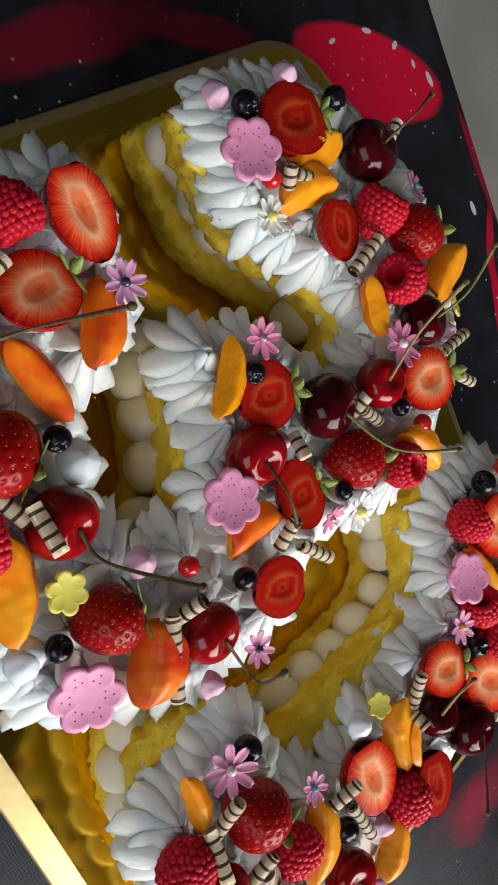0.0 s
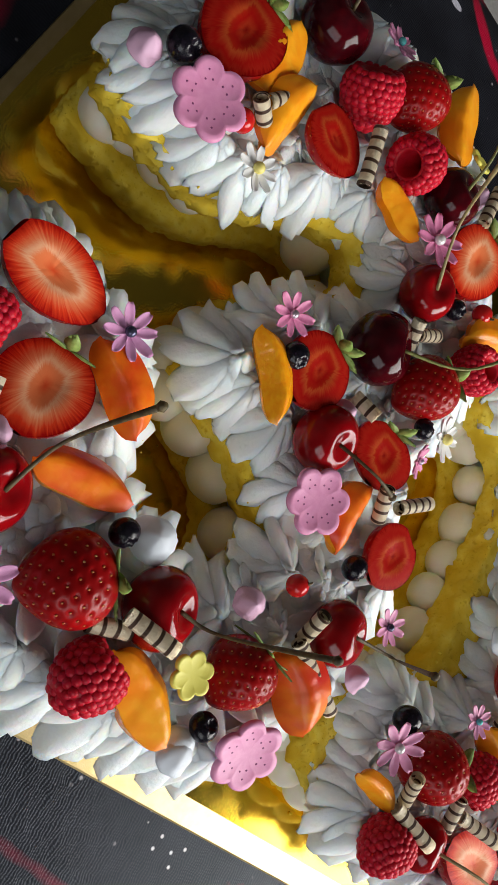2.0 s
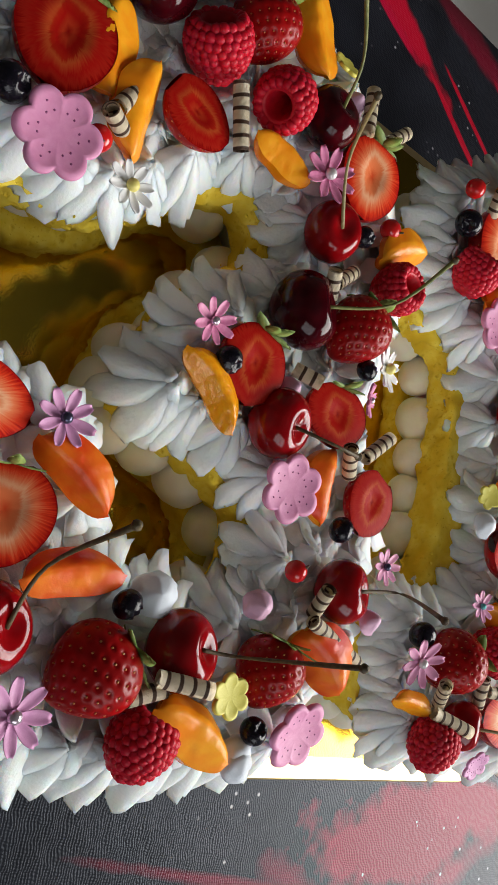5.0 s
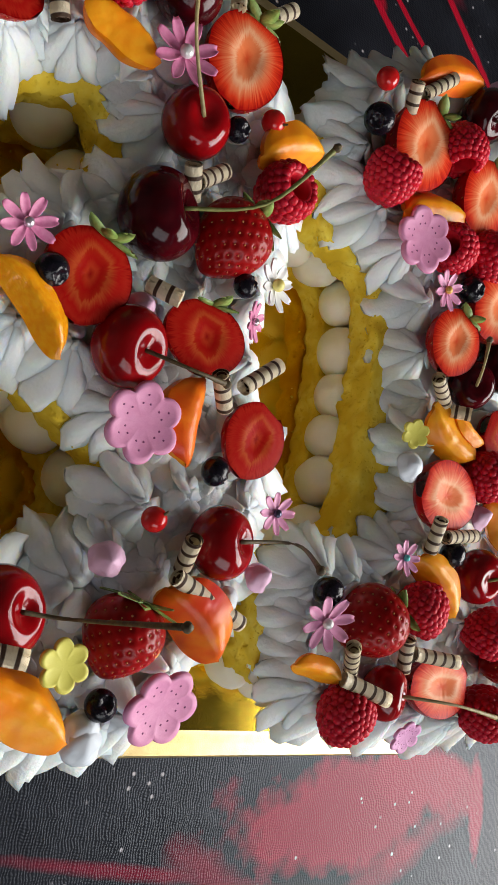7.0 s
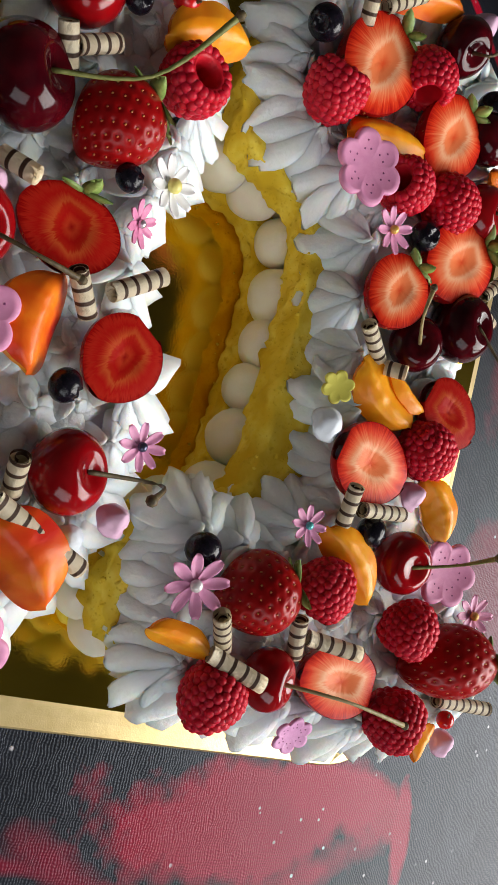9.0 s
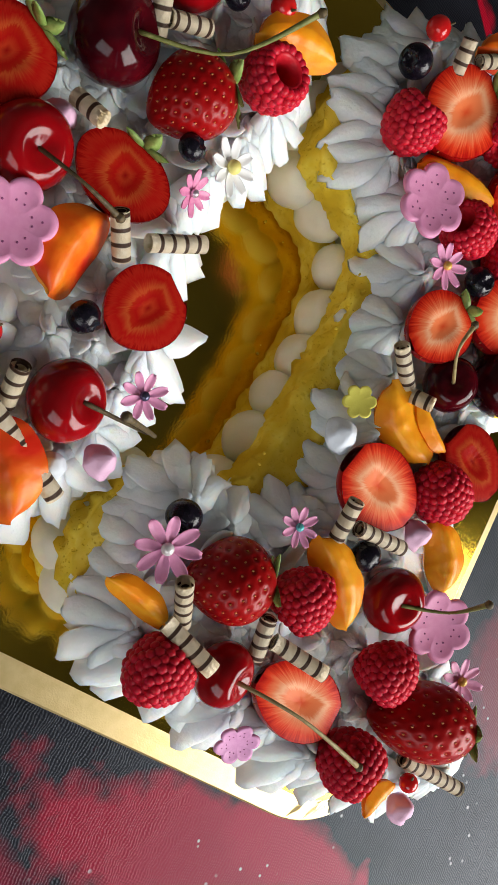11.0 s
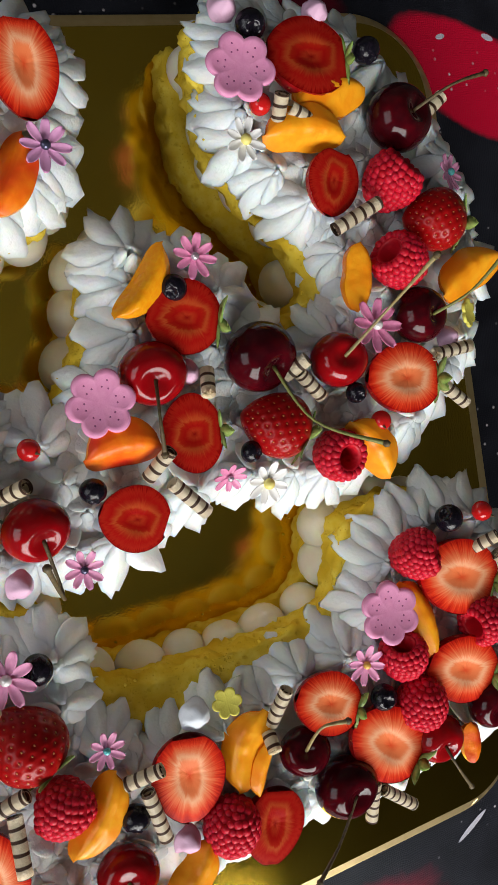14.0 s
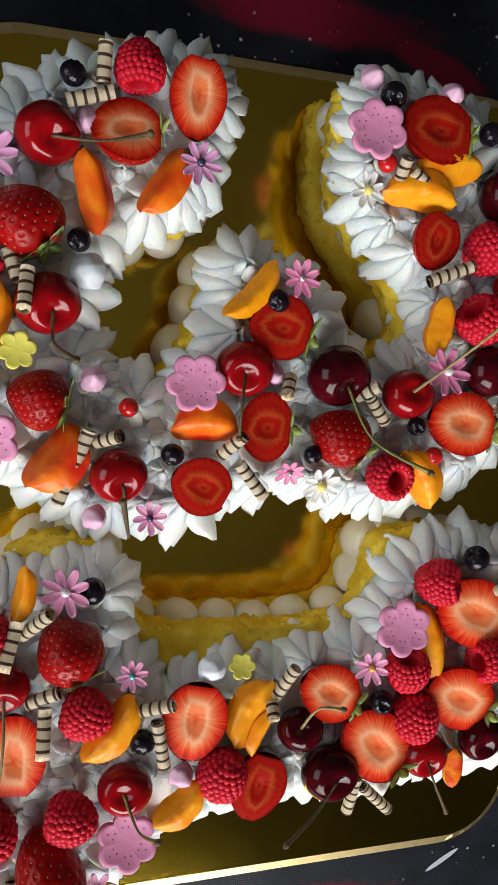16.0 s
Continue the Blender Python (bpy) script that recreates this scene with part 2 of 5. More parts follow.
def gold_mat():
    m = mat("gold_foil", (0.84, 0.57, 0.055), (0.87, 0.62, 0.075), 25, 0.15, 0.045, 900, metal=1.0)
    n, l = m.node_tree.nodes, m.node_tree.links
    p = n["Principled BSDF"]
    place = n.new("ShaderNodeTexCoord")
    tex = n.new("ShaderNodeTexNoise")
    tex.inputs["Scale"].default_value, tex.inputs["Detail"].default_value = 30, 5
    l.new(place.outputs["Object"], tex.inputs["Vector"])
    rng = n.new("ShaderNodeMapRange")
    rng.inputs["To Min"].default_value, rng.inputs["To Max"].default_value = 0.07, 0.14
    l.new(tex.outputs["Fac"], rng.inputs["Value"])
    l.new(rng.outputs[0], p.inputs["Roughness"])
    return m


GOLD = gold_mat()
GOLD_RIM = mat("gold_foil_rim", (0.74, 0.57, 0.27), (0.80, 0.63, 0.32), 200, 0.34, 0.10, 1500, metal=1.0)


def cloth_mat():
    """Dark linen-textured oilcloth printed with red splashes and pale drops."""
    m = mat("printed_cloth", (0.007, 0.007, 0.010), (0.014, 0.015, 0.021), 40, 0.36, spec=0.25)
    n, l = m.node_tree.nodes, m.node_tree.links
    p = n["Principled BSDF"]
    p.inputs["Specular Tint"].default_value = (0.72, 0.84, 1.0, 1)
    base = p.inputs["Base Color"].links[0].from_socket
    place = n.new("ShaderNodeTexCoord")

    def noise_mask(scale, low, high, offset, stretch=(1, 1, 1), detail=4):
        mp = n.new("ShaderNodeMapping")
        mp.inputs["Location"].default_value, mp.inputs["Scale"].default_value = offset, stretch
        l.new(place.outputs["Object"], mp.inputs["Vector"])
        t = n.new("ShaderNodeTexNoise")
        t.inputs["Scale"].default_value, t.inputs["Detail"].default_value = scale, detail
        l.new(mp.outputs[0], t.inputs["Vector"])
        r = n.new("ShaderNodeMapRange")
        r.inputs["From Min"].default_value, r.inputs["From Max"].default_value = low, high
        l.new(t.outputs["Fac"], r.inputs["Value"])
        return r.outputs[0]

    def blob(x, y, wide, long, turn, soft=0.25, wobble=0.35):
        """A printed red shape: an ellipse with a wandering edge."""
        mp = n.new("ShaderNodeMapping")
        mp.vector_type = "TEXTURE"
        mp.inputs["Location"].default_value = (x, y, 0)
        mp.inputs["Rotation"].default_value = (0, 0, radians(turn))
        mp.inputs["Scale"].default_value = (wide, long, 1)
        l.new(place.outputs["Object"], mp.inputs["Vector"])
        cut = n.new("ShaderNodeVectorMath")
        cut.operation = "MULTIPLY"
        cut.inputs[1].default_value = (1, 1, 0)
        l.new(mp.outputs[0], cut.inputs[0])
        d = n.new("ShaderNodeVectorMath")
        d.operation = "LENGTH"
        l.new(cut.outputs[0], d.inputs[0])
        t = n.new("ShaderNodeTexNoise")
        t.inputs["Scale"].default_value, t.inputs["Detail"].default_value = 22, 4
        l.new(place.outputs["Object"], t.inputs["Vector"])
        a = n.new("ShaderNodeMath")
        a.operation = "MULTIPLY_ADD"
        a.inputs[1].default_value = wobble * 2
        l.new(t.outputs["Fac"], a.inputs[0])
        t2 = n.new("ShaderNodeTexNoise")
        t2.inputs["Scale"].default_value, t2.inputs["Detail"].default_value = 120, 5
        l.new(place.outputs["Object"], t2.inputs["Vector"])
        a2 = n.new("ShaderNodeMath")
        a2.operation = "MULTIPLY_ADD"
        a2.inputs[1].default_value = wobble * 0.8
        l.new(t2.outputs["Fac"], a2.inputs[0])
        l.new(d.outputs["Value"], a2.inputs[2])
        l.new(a2.outputs[0], a.inputs[2])
        r = n.new("ShaderNodeMapRange")
        r.inputs["From Min"].default_value, r.inputs["From Max"].default_value = 1 + wobble * 1.4 + soft, 1 + wobble * 1.4 - soft
        l.new(a.outputs[0], r.inputs["Value"])
        return r.outputs[0]

    def over(under, mask, colour, weight=1.0):
        w = n.new("ShaderNodeMath")
        w.operation, w.use_clamp = "MULTIPLY", True
        w.inputs[1].default_value = weight
        l.new(mask, w.inputs[0])
        mix = n.new("ShaderNodeMix")
        mix.data_type = "RGBA"
        l.new(w.outputs[0], mix.inputs[0])
        l.new(under, mix.inputs[6])
        mix.inputs[7].default_value = (*colour, 1)
        return mix.outputs[2]

    c = base
    for x, y, wide, long, turn, red, wobble in CLOTH_SHAPES:
        c = over(c, blob(x, y, wide, long, turn, 0.06 if wobble < 0.2 else 0.2 if wobble < 1 else 0.6, wobble), red)
    # pale drops, in loose clusters
    v = n.new("ShaderNodeTexVoronoi")
    v.inputs["Scale"].default_value, v.inputs["Randomness"].default_value = 150, 1.0
    l.new(place.outputs["Object"], v.inputs["Vector"])
    dot = n.new("ShaderNodeMapRange")
    dot.inputs["From Min"].default_value, dot.inputs["From Max"].default_value = 0.16, 0.07
    l.new(v.outputs["Distance"], dot.inputs["Value"])
    both = n.new("ShaderNodeMath")
    both.operation = "MULTIPLY"
    l.new(dot.outputs[0], both.inputs[0])
    l.new(noise_mask(22, 0.52, 0.60, (3, 1, 0)), both.inputs[1])
    c = over(c, both.outputs[0], (0.55, 0.52, 0.56), 0.9)
    l.new(c, p.inputs["Base Color"])
    # woven relief
    heights = []
    for way in ("X", "Y"):
        w = n.new("ShaderNodeTexWave")
        w.wave_type, w.bands_direction = "BANDS", way
        w.inputs["Scale"].default_value, w.inputs["Distortion"].default_value = 250.0, 9.0
        w.inputs["Detail"].default_value, w.inputs["Detail Scale"].default_value = 2.0, 0.6
        l.new(place.outputs["Object"], w.inputs["Vector"])
        heights.append(w.outputs["Fac"])
    add = n.new("ShaderNodeMath")
    l.new(heights[0], add.inputs[0])
    l.new(heights[1], add.inputs[1])
    b = n.new("ShaderNodeBump")
    b.inputs["Strength"].default_value, b.inputs["Distance"].default_value = 0.25, 0.0003
    l.new(add.outputs[0], b.inputs["Height"])
    l.new(b.outputs[0], p.inputs["Normal"])
    return m


RED, DULL, DROP = (0.42, 0.004, 0.022), (0.13, 0.006, 0.018), (0.50, 0.50, 0.58)
CLOTH_SHAPES = [
    (0.214, 0.079, 0.064, 0.026, -25, (0.52, 0.004, 0.03), 0.12),
    (0.030, 0.142, 0.055, 0.012, 0, DULL, 0.5),
    (0.100, 0.128, 0.032, 0.008, -18, DULL, 0.4),
    (0.10, 0.21, 0.06, 0.03, 20, DULL, 0.4),
    (0.288, 0.000, 0.0036, 0.038, 3, (0.44, 0.004, 0.035), 0.35),
    (0.277, -0.044, 0.0042, 0.024, -30, (0.44, 0.004, 0.035), 0.35),
    (0.261, -0.088, 0.0044, 0.036, -17, (0.44, 0.004, 0.035), 0.35),
    (0.245, -0.128, 0.0034, 0.026, -25, (0.44, 0.004, 0.035), 0.35),
    (0.214, -0.195, 0.0022, 0.045, -34, RED, 0.6),
    (0.227, -0.208, 0.0020, 0.045, -32, RED, 0.6),
    (0.250, -0.250, 0.0030, 0.045, -36, RED, 0.6),
    (0.285, -0.185, 0.0100, 0.060, -20, DULL, 0.5),
    (-0.190, -0.250, 0.024, 0.072, 4, (0.26, 0.006, 0.026), 0.9),
    (-0.178, -0.300, 0.016, 0.044, -10, (0.30, 0.006, 0.030), 0.6),
    (-0.212, -0.292, 0.009, 0.040, 28, (0.24, 0.006, 0.024), 1.2),
    (-0.196, -0.345, 0.026, 0.006, 8, (0.30, 0.006, 0.030), 0.7),
    (-0.208, -0.112, 0.0022, 0.055, -9, (0.16, 0.006, 0.022), 1.1),
    (-0.217, -0.165, 0.0060, 0.030, -30, (0.16, 0.006, 0.022), 1.2),
    (0.256, -0.128, 0.0085, 0.058, -28, (0.44, 0.004, 0.024), 0.85),
    (0.070, -0.362, 0.034, 0.014, -20, (0.20, 0.006, 0.026), 1.2),
    (0.243, 0.090, 0.0034, 0.0018, 30, DROP, 0.15),
    (0.266, 0.064, 0.0022, 0.0050, 10, DROP, 0.15),
    (0.268, -0.022, 0.0024, 0.0052, 5, DROP, 0.15),
    (0.222, 0.103, 0.0040, 0.0016, -20, DROP, 0.15),
    (0.190, 0.104, 0.0030, 0.0014, 10, DROP, 0.15),
    (0.255, 0.076, 0.0016, 0.0028, 0, DROP, 0.15),
    (0.137, -0.338, 0.0016, 0.0120, -62, DROP, 0.15),
    (-0.055, -0.385, 0.040, 0.030, 10, DULL, 0.6),
]
CLOTH = cloth_mat()
PLASTER = mat("plaster", (0.13, 0.125, 0.12), (0.15, 0.145, 0.135), 6, 0.8, 0.2, 60)
CEIL = mat("ceiling_paint", (0.15, 0.146, 0.14), (0.17, 0.166, 0.16), 5, 0.85, 0.1, 80)
TILE = mat("floor_tile", (0.54, 0.53, 0.51), (0.64, 0.63, 0.61), 120, 0.45, 0.1, 200, blush=(0.45, 0.44, 0.42), blush_scale=3)
WOOD = mat("table_wood", (0.20, 0.12, 0.06), (0.28, 0.17, 0.09), 30, 0.5, 0.2, 120)

# ---------------------------------------------------------------- mesh helpers


def mesh_of(name, bm, material, smooth=True):
    bmesh.ops.recalc_face_normals(bm, faces=bm.faces)
    me = bpy.data.meshes.new(name)
    bm.to_mesh(me)
    bm.free()
    for m in material if isinstance(material, (list, tuple)) else [material]:
        me.materials.append(m)
    if smooth:
        me.polygons.foreach_set("use_smooth", [True] * len(me.polygons))
    return me


def part(name, bm, material, parent, label="", smooth=True):
    ob = new(name, bm if isinstance(bm, bpy.types.Mesh) else mesh_of(name, bm, material, smooth))
    ob.parent = parent
    if label:
        tagged(ob, label)
    return ob


def grid_bm(fn, nu, nv, close_u=True, caps=True):
    """A skin of nv + 1 rings of nu points each, fn(u, v) with u, v from 0 to 1."""
    bm = bmesh.new()
    rows = [[bm.verts.new(fn(i / (nu if close_u else nu - 1), j / nv)) for i in range(nu)] for j in range(nv + 1)]
    for a, b in zip(rows, rows[1:]):
        for i in range(nu if close_u else nu - 1):
            k = (i + 1) % nu
            bm.faces.new((a[i], a[k], b[k], b[i]))
    if caps and close_u:
        bm.faces.new(rows[0][::-1])
        bm.faces.new(rows[-1])
    return bm


def box_bm(x0, x1, y0, y1, z0, z1, bevel=0.0):
    bm = bmesh.new()
    bmesh.ops.create_cube(bm, size=1.0, matrix=Matrix.LocRotScale(((x0 + x1) / 2, (y0 + y1) / 2, (z0 + z1) / 2), None, (x1 - x0, y1 - y0, z1 - z0)))
    if bevel:
        bmesh.ops.bevel(bm, geom=bm.edges[:], offset=bevel, segments=2, affect="EDGES")
    return bm


def sphere_bm(r, squash=1.0, nu=20, nv=12):
    def f(u, v):
        a, b = 2 * math.pi * u, math.pi * (0.02 + 0.96 * v)
        return (r * math.sin(b) * math.cos(a), r * math.sin(b) * math.sin(a), r * squash * math.cos(b))
    return grid_bm(f, nu, nv)


def tube_bm(points, radii, n=8):
    """A tube along a smooth line through the points."""
    pts = [Vector(p) for p in points]
    dense, rad = [], []
    for i in range(len(pts) - 1):
        p0, p1, p2, p3 = pts[max(i - 1, 0)], pts[i], pts[i + 1], pts[min(i + 2, len(pts) - 1)]
        for k in range(6):
            t = k / 6
            dense.append(0.5 * ((2 * p1) + (p2 - p0) * t + (2 * p0 - 5 * p1 + 4 * p2 - p3) * t * t + (3 * p1 - p0 - 3 * p2 + p3) * t**3))
            rad.append(radii[i] * (1 - t) + radii[i + 1] * t)
    dense.append(pts[-1])
    rad.append(radii[-1])
    bm, rows = bmesh.new(), []
    for i, p in enumerate(dense):
        d = (dense[min(i + 1, len(dense) - 1)] - dense[max(i - 1, 0)]).normalized()
        q = d.to_track_quat("Z", "Y")
        rows.append([bm.verts.new(p + q @ Vector((rad[i] * math.cos(2 * math.pi * k / n), rad[i] * math.sin(2 * math.pi * k / n), 0))) for k in range(n)])
    for a, b in zip(rows, rows[1:]):
        for k in range(n):
            bm.faces.new((a[k], a[(k + 1) % n], b[(k + 1) % n], b[k]))
    bm.faces.new(rows[0][::-1])
    bm.faces.new(rows[-1])
    return bm


def stand(name, x, y, z, axis=(0, 0, 1), spin=0.0, label="", category="", group=""):
    """An empty at a thing's place whose z runs along the axis."""
    ob = new(name)
    ob.empty_display_size = 0.01
    q = Vector((0, 0, 1)).rotation_difference(Vector(axis))
    ob.matrix_basis = Matrix.Translation((x, y, z)) @ q.to_matrix().to_4x4() @ Matrix.Rotation(radians(spin), 4, "Z")
    return tagged(ob, label, category, group)


# ---------------------------------------------------------------- room and table
FLOOR_Z, TABLE_Z = -0.76, -0.003


def wall(name, bm, label):
    ob = new(name, mesh_of(name, bm, PLASTER, False))
    return tagged(ob, label, "wall", kind="structure")


def wall_with_window(name, mapper, low, high, label):
    """A wall 3.8 m long and 2.5 m high with one opening, in four butted blocks."""
    bm = bmesh.new()
    for a0, a1, z0, z1 in ((-1.9, -1.1, -0.76, 2.20), (0.4, 1.9, -0.76, 2.20), (-1.1, 0.4, -0.76, low), (-1.1, 0.4, high, 2.20)):
        c = box_bm(*mapper(a0, a1), z0, z1)
        me = bpy.data.meshes.new("block")
        c.to_mesh(me)
        c.free()
        bm.from_mesh(me)
        bpy.data.meshes.remove(me)
    return wall(name, bm, label)


wall_with_window("wall_south", lambda a, b: (a, b, -1.82, -1.67), 0.38, 1.42, "grey plaster wall with a wide window opening")
wall_with_window("wall_west", lambda a, b: (-2.05, -1.9, a + 0.35, b + 0.35), 0.58, 1.62, "grey plaster wall with a window opening")
wall("wall_north", box_bm(-1.9, 1.9, 1.9, 2.05, -0.76, 2.20), "plain grey plaster wall behind the table")
wall("wall_east", box_bm(1.9, 2.05, -2.05, 2.25, -0.76, 2.20), "plain grey plaster wall beside the table")
tagged(new("ceiling", mesh_of("ceiling", box_bm(-2.05, 2.05, -2.05, 2.25, 2.20, 2.30), CEIL, False)), "dim painted ceiling", "ceiling", kind="structure")
tagged(new("floor", mesh_of("floor", box_bm(-2.05, 2.05, -2.05, 2.25, -0.86, -0.76), TILE, False)), "pale grey speckled stone floor", "floor", kind="structure")

CX0, CX1, CY0, CY1 = -0.70, 0.293, -1.0, 0.62
table = stand("table", 0, 0, FLOOR_Z, label="plain wooden table under a printed oilcloth", category="table")
part("tabletop", box_bm(CX0 + 0.006, CX1 - 0.006, CY0 + 0.006, CY1 - 0.006, 0.725, 0.7555, 0.003), WOOD, table)
for lx in (CX0 + 0.08, CX1 - 0.08):
    for ly in (CY0 + 0.08, CY1 - 0.08):
        part("leg", box_bm(lx - 0.03, lx + 0.03, ly - 0.03, ly + 0.03, 0.0, 0.725, 0.004), WOOD, table)


def cloth_bm():
    """A sheet over the table top that falls over its edges with soft folds."""
    bm = bmesh.new()
    drop, n = 0.22, 90

    def coord(i, lo, hi):
        # positions along one direction, from the hem up, across and down again
        s = -drop + (hi - lo + 2 * drop) * i / n
        if s < 0:
            return lo, s
        if s > hi - lo:
            return hi, hi - lo - s
        return lo + s, 0.0

    rows = []
    for j in range(n + 1):
        y, dy = coord(j, CY0, CY1)
        row = []
        for i in range(n + 1):
            x, dx = coord(i, CX0, CX1)
            fall = min(dx, dy)
            z = TABLE_Z + fall
            if fall < 0:
                out = 0.010 * (-fall / drop) * (1 + 0.9 * math.sin(22 * (x + y)))
                x += out if x == CX1 else -out if x == CX0 else 0
                y += out if y == CY1 else -out if y == CY0 else 0
            row.append(bm.verts.new((x, y, z)))
        rows.append(row)
    for a, b in zip(rows, rows[1:]):
        for i in range(n):
            bm.faces.new((a[i], a[i + 1], b[i + 1], b[i]))
    return bm


cloth = new("tablecloth", mesh_of("tablecloth", cloth_bm(), CLOTH))
thick = cloth.modifiers.new("thickness", "SOLIDIFY")
thick.thickness, thick.offset = 0.0008, -1
tagged(cloth, "black linen-textured oilcloth printed with red splashes and pale drops", "tablecloth")

# ---------------------------------------------------------------- gold board


def rounded(x0, x1, y0, y1, r, n=10):
    out = []
    for cx, cy, a0 in ((x1 - r, y1 - r, 0), (x0 + r, y1 - r, 90), (x0 + r, y0 + r, 180), (x1 - r, y0 + r, 270)):
        out += [(cx + r * math.cos(radians(a0 + 90 * k / n)), cy + r * math.sin(radians(a0 + 90 * k / n))) for k in range(n + 1)]
    return out


def board_rings(levels):
    """Rings of the board from the rim inwards; the foil is pleated round the corners."""
    bm, rows = bmesh.new(), []
    for inset, z, pleat in levels:
        row = []
        n = 24
        for k, (x, y) in enumerate(rounded(-0.165 + inset, 0.180 - 0.6 * inset, -0.326 + 0.5 * inset, 0.116 - 0.5 * inset, max(0.050 - inset, 0.004), n)):
            step = k % (n + 1)
            fold = pleat * (0.5 + 0.5 * math.sin(step * 2.4)) * (1 if 2 < step < n - 2 else 0)
            row.append(bm.verts.new((x, y, z + fold)))
        rows.append(row)
    for a, b in zip(rows, rows[1:]):
        for i in range(len(a)):
            bm.faces.new((a[i], a[(i + 1) % len(a)], b[(i + 1) % len(a)], b[i]))
    return bm, rows


board = stand("cake_board", 0, 0, 0, label="shiny gold foil cake board with rounded corners and turned-down rim", category="cake board")
top_bm, top_rows = board_rings(((0.0115, 0.0, 0.0), (0.014, 0.0, 0.0), (0.05, 0.0, 0.0)))
top_bm.faces.new(top_rows[-1])
part("foil_top", top_bm, GOLD, board, "mirror-like gold foil", False)
rim_bm, rim_rows = board_rings(((0.0, TABLE_Z, 0.0), (0.0, TABLE_Z + 0.0006, 0.0), (0.0008, TABLE_Z + 0.0012, 0.0), (0.006, -0.0010, 0.0007), (0.010, -0.0002, 0.0004), (0.0115, 0.0, 0.0)))
rim_bm.faces.new(rim_rows[0][::-1])
part("rim", rim_bm, GOLD_RIM, board, "paler satin gold rim", False)

# ---------------------------------------------------------------- the two cakes


def resample(poly, step):
    pts = [Vector(p) for p in poly]
    # round the corners first
    for _ in range(3):
        pts = [q for a, b in zip(pts, pts[1:] + pts[:1]) for q in (a * 0.75 + b * 0.25, a * 0.25 + b * 0.75)]
    ring = list(zip(pts, pts[1:] + pts[:1]))
    total = sum((b - a).length for a, b in ring)
    count = max(int(total / step), 8)
    out, want, gone = [], 0.0, 0.0
    for a, b in ring:
        d = (b - a).length
        while want <= gone + d - 1e-9 and len(out) < count:
            out.append(a + (b - a) * ((want - gone) / d))
            want += total / count
        gone += d
    return out


def outward(pts):
    """Unit normals that point out of a closed ring that runs clockwise or anticlockwise."""
    area = sum(a.x * b.y - b.x * a.y for a, b in zip(pts, pts[1:] + pts[:1]))
    s = 1 if area > 0 else -1
    return [Vector((s * (pts[(i + 1) % len(pts)] - pts[i - 1]).y, -s * (pts[(i + 1) % len(pts)] - pts[i - 1]).x)).normalized() for i in range(len(pts))]


def inside(p, poly):
    hit, j = False, len(poly) - 1
    for i in range(len(poly)):
        a, b = poly[i], poly[j]
        if (a[1] > p[1]) != (b[1] > p[1]) and p[0] < (b[0] - a[0]) * (p[1] - a[1]) / (b[1] - a[1]) + a[0]:
            hit = not hit
        j = i
    return hit


def slab_bm(poly, z0, z1, rough, shift=0.0, top_noise=0.0008):
    """A cut layer: ragged sides, softened top and bottom edges, closed with filled faces."""
    pts = resample(poly, 0.0022)
    nor = outward(pts)
    bm, rows = bmesh.new(), []
    levels = 7
    for j in range(levels + 1):
        v = j / levels
        z = z0 + (z1 - z0) * v
        edge = -0.0016 * (abs(2 * v - 1) ** 6)
        row = []
        for p, nn in zip(pts, nor):
            w = noise.noise(Vector((p.x * 160, p.y * 160, z * 220))) + 0.6 * noise.noise(Vector((p.x * 420, p.y * 420, z * 420)))
            q = p + nn * (shift + edge + rough * w)
            row.append(bm.verts.new((q.x, q.y, z + (top_noise * noise.noise(Vector((p.x * 90, p.y * 90, 5))) if 0 < j else 0))))
        rows.append(row)
    n = len(pts)
    for a, b in zip(rows, rows[1:]):
        for i in range(n):
            bm.faces.new((a[i], a[(i + 1) % n], b[(i + 1) % n], b[i]))
    for row in (rows[0], rows[-1]):
        edges = [bm.edges.get((row[i], row[(i + 1) % n])) for i in range(n)]
        bmesh.ops.triangle_fill(bm, use_beauty=True, edges=edges)
    return bm


def lobe_rings(bm, hub, turn, long, wide, high, droop, roll, ridge, seed):
    """One thin cream lobe that leaves the middle, arches outwards and ends in a ragged rim."""
    spin = Matrix.Rotation(turn, 3, "Z")
    n, rows = 14, []
    for j in range(9):
        v = j / 8
        w = wide * math.sin(math.pi * (0.10 + 0.62 * v)) ** 0.75 * (1 if j < 8 else 0.86)
        row = []
        for i in range(n):
            a = 2 * math.pi * i / n
            c = math.cos(a)
            tear = noise.noise(Vector((2.6 * c, seed, 0.5))) + 0.7 * noise.noise(Vector((6.5 * c, seed, 2.5)))
            x = 0.0012 + long * v * (1 - 0.15 * c * c * v + 0.14 * v * v * tear)
            y = w * c + 0.10 * long * v * v * math.sin(seed * 3)
            z = high * (1 - v) ** 1.25 * (1 + 0.5 * v) - droop * v * v + ridge * (1 - c * c) * (1 - 0.45 * v)
            z += (0.0013 - 0.0008 * v) * math.sin(a) * (1 if math.sin(a) > 0 else 1.6) + roll * w * c * (0.3 + 0.7 * v)
            z += 0.0005 * noise.noise(Vector((x * 380, y * 380, seed)))
            row.append(bm.verts.new(spin @ Vector((x, y, z))))
        rows.append(row)
    for p, q in zip(rows, rows[1:]):
        for i in range(n):
            bm.faces.new((p[i], p[(i + 1) % n], q[(i + 1) % n], q[i]))
    for i in range(n):
        bm.faces.new((hub, rows[0][(i + 1) % n], rows[0][i]))
    bm.faces.new(rows[-1])


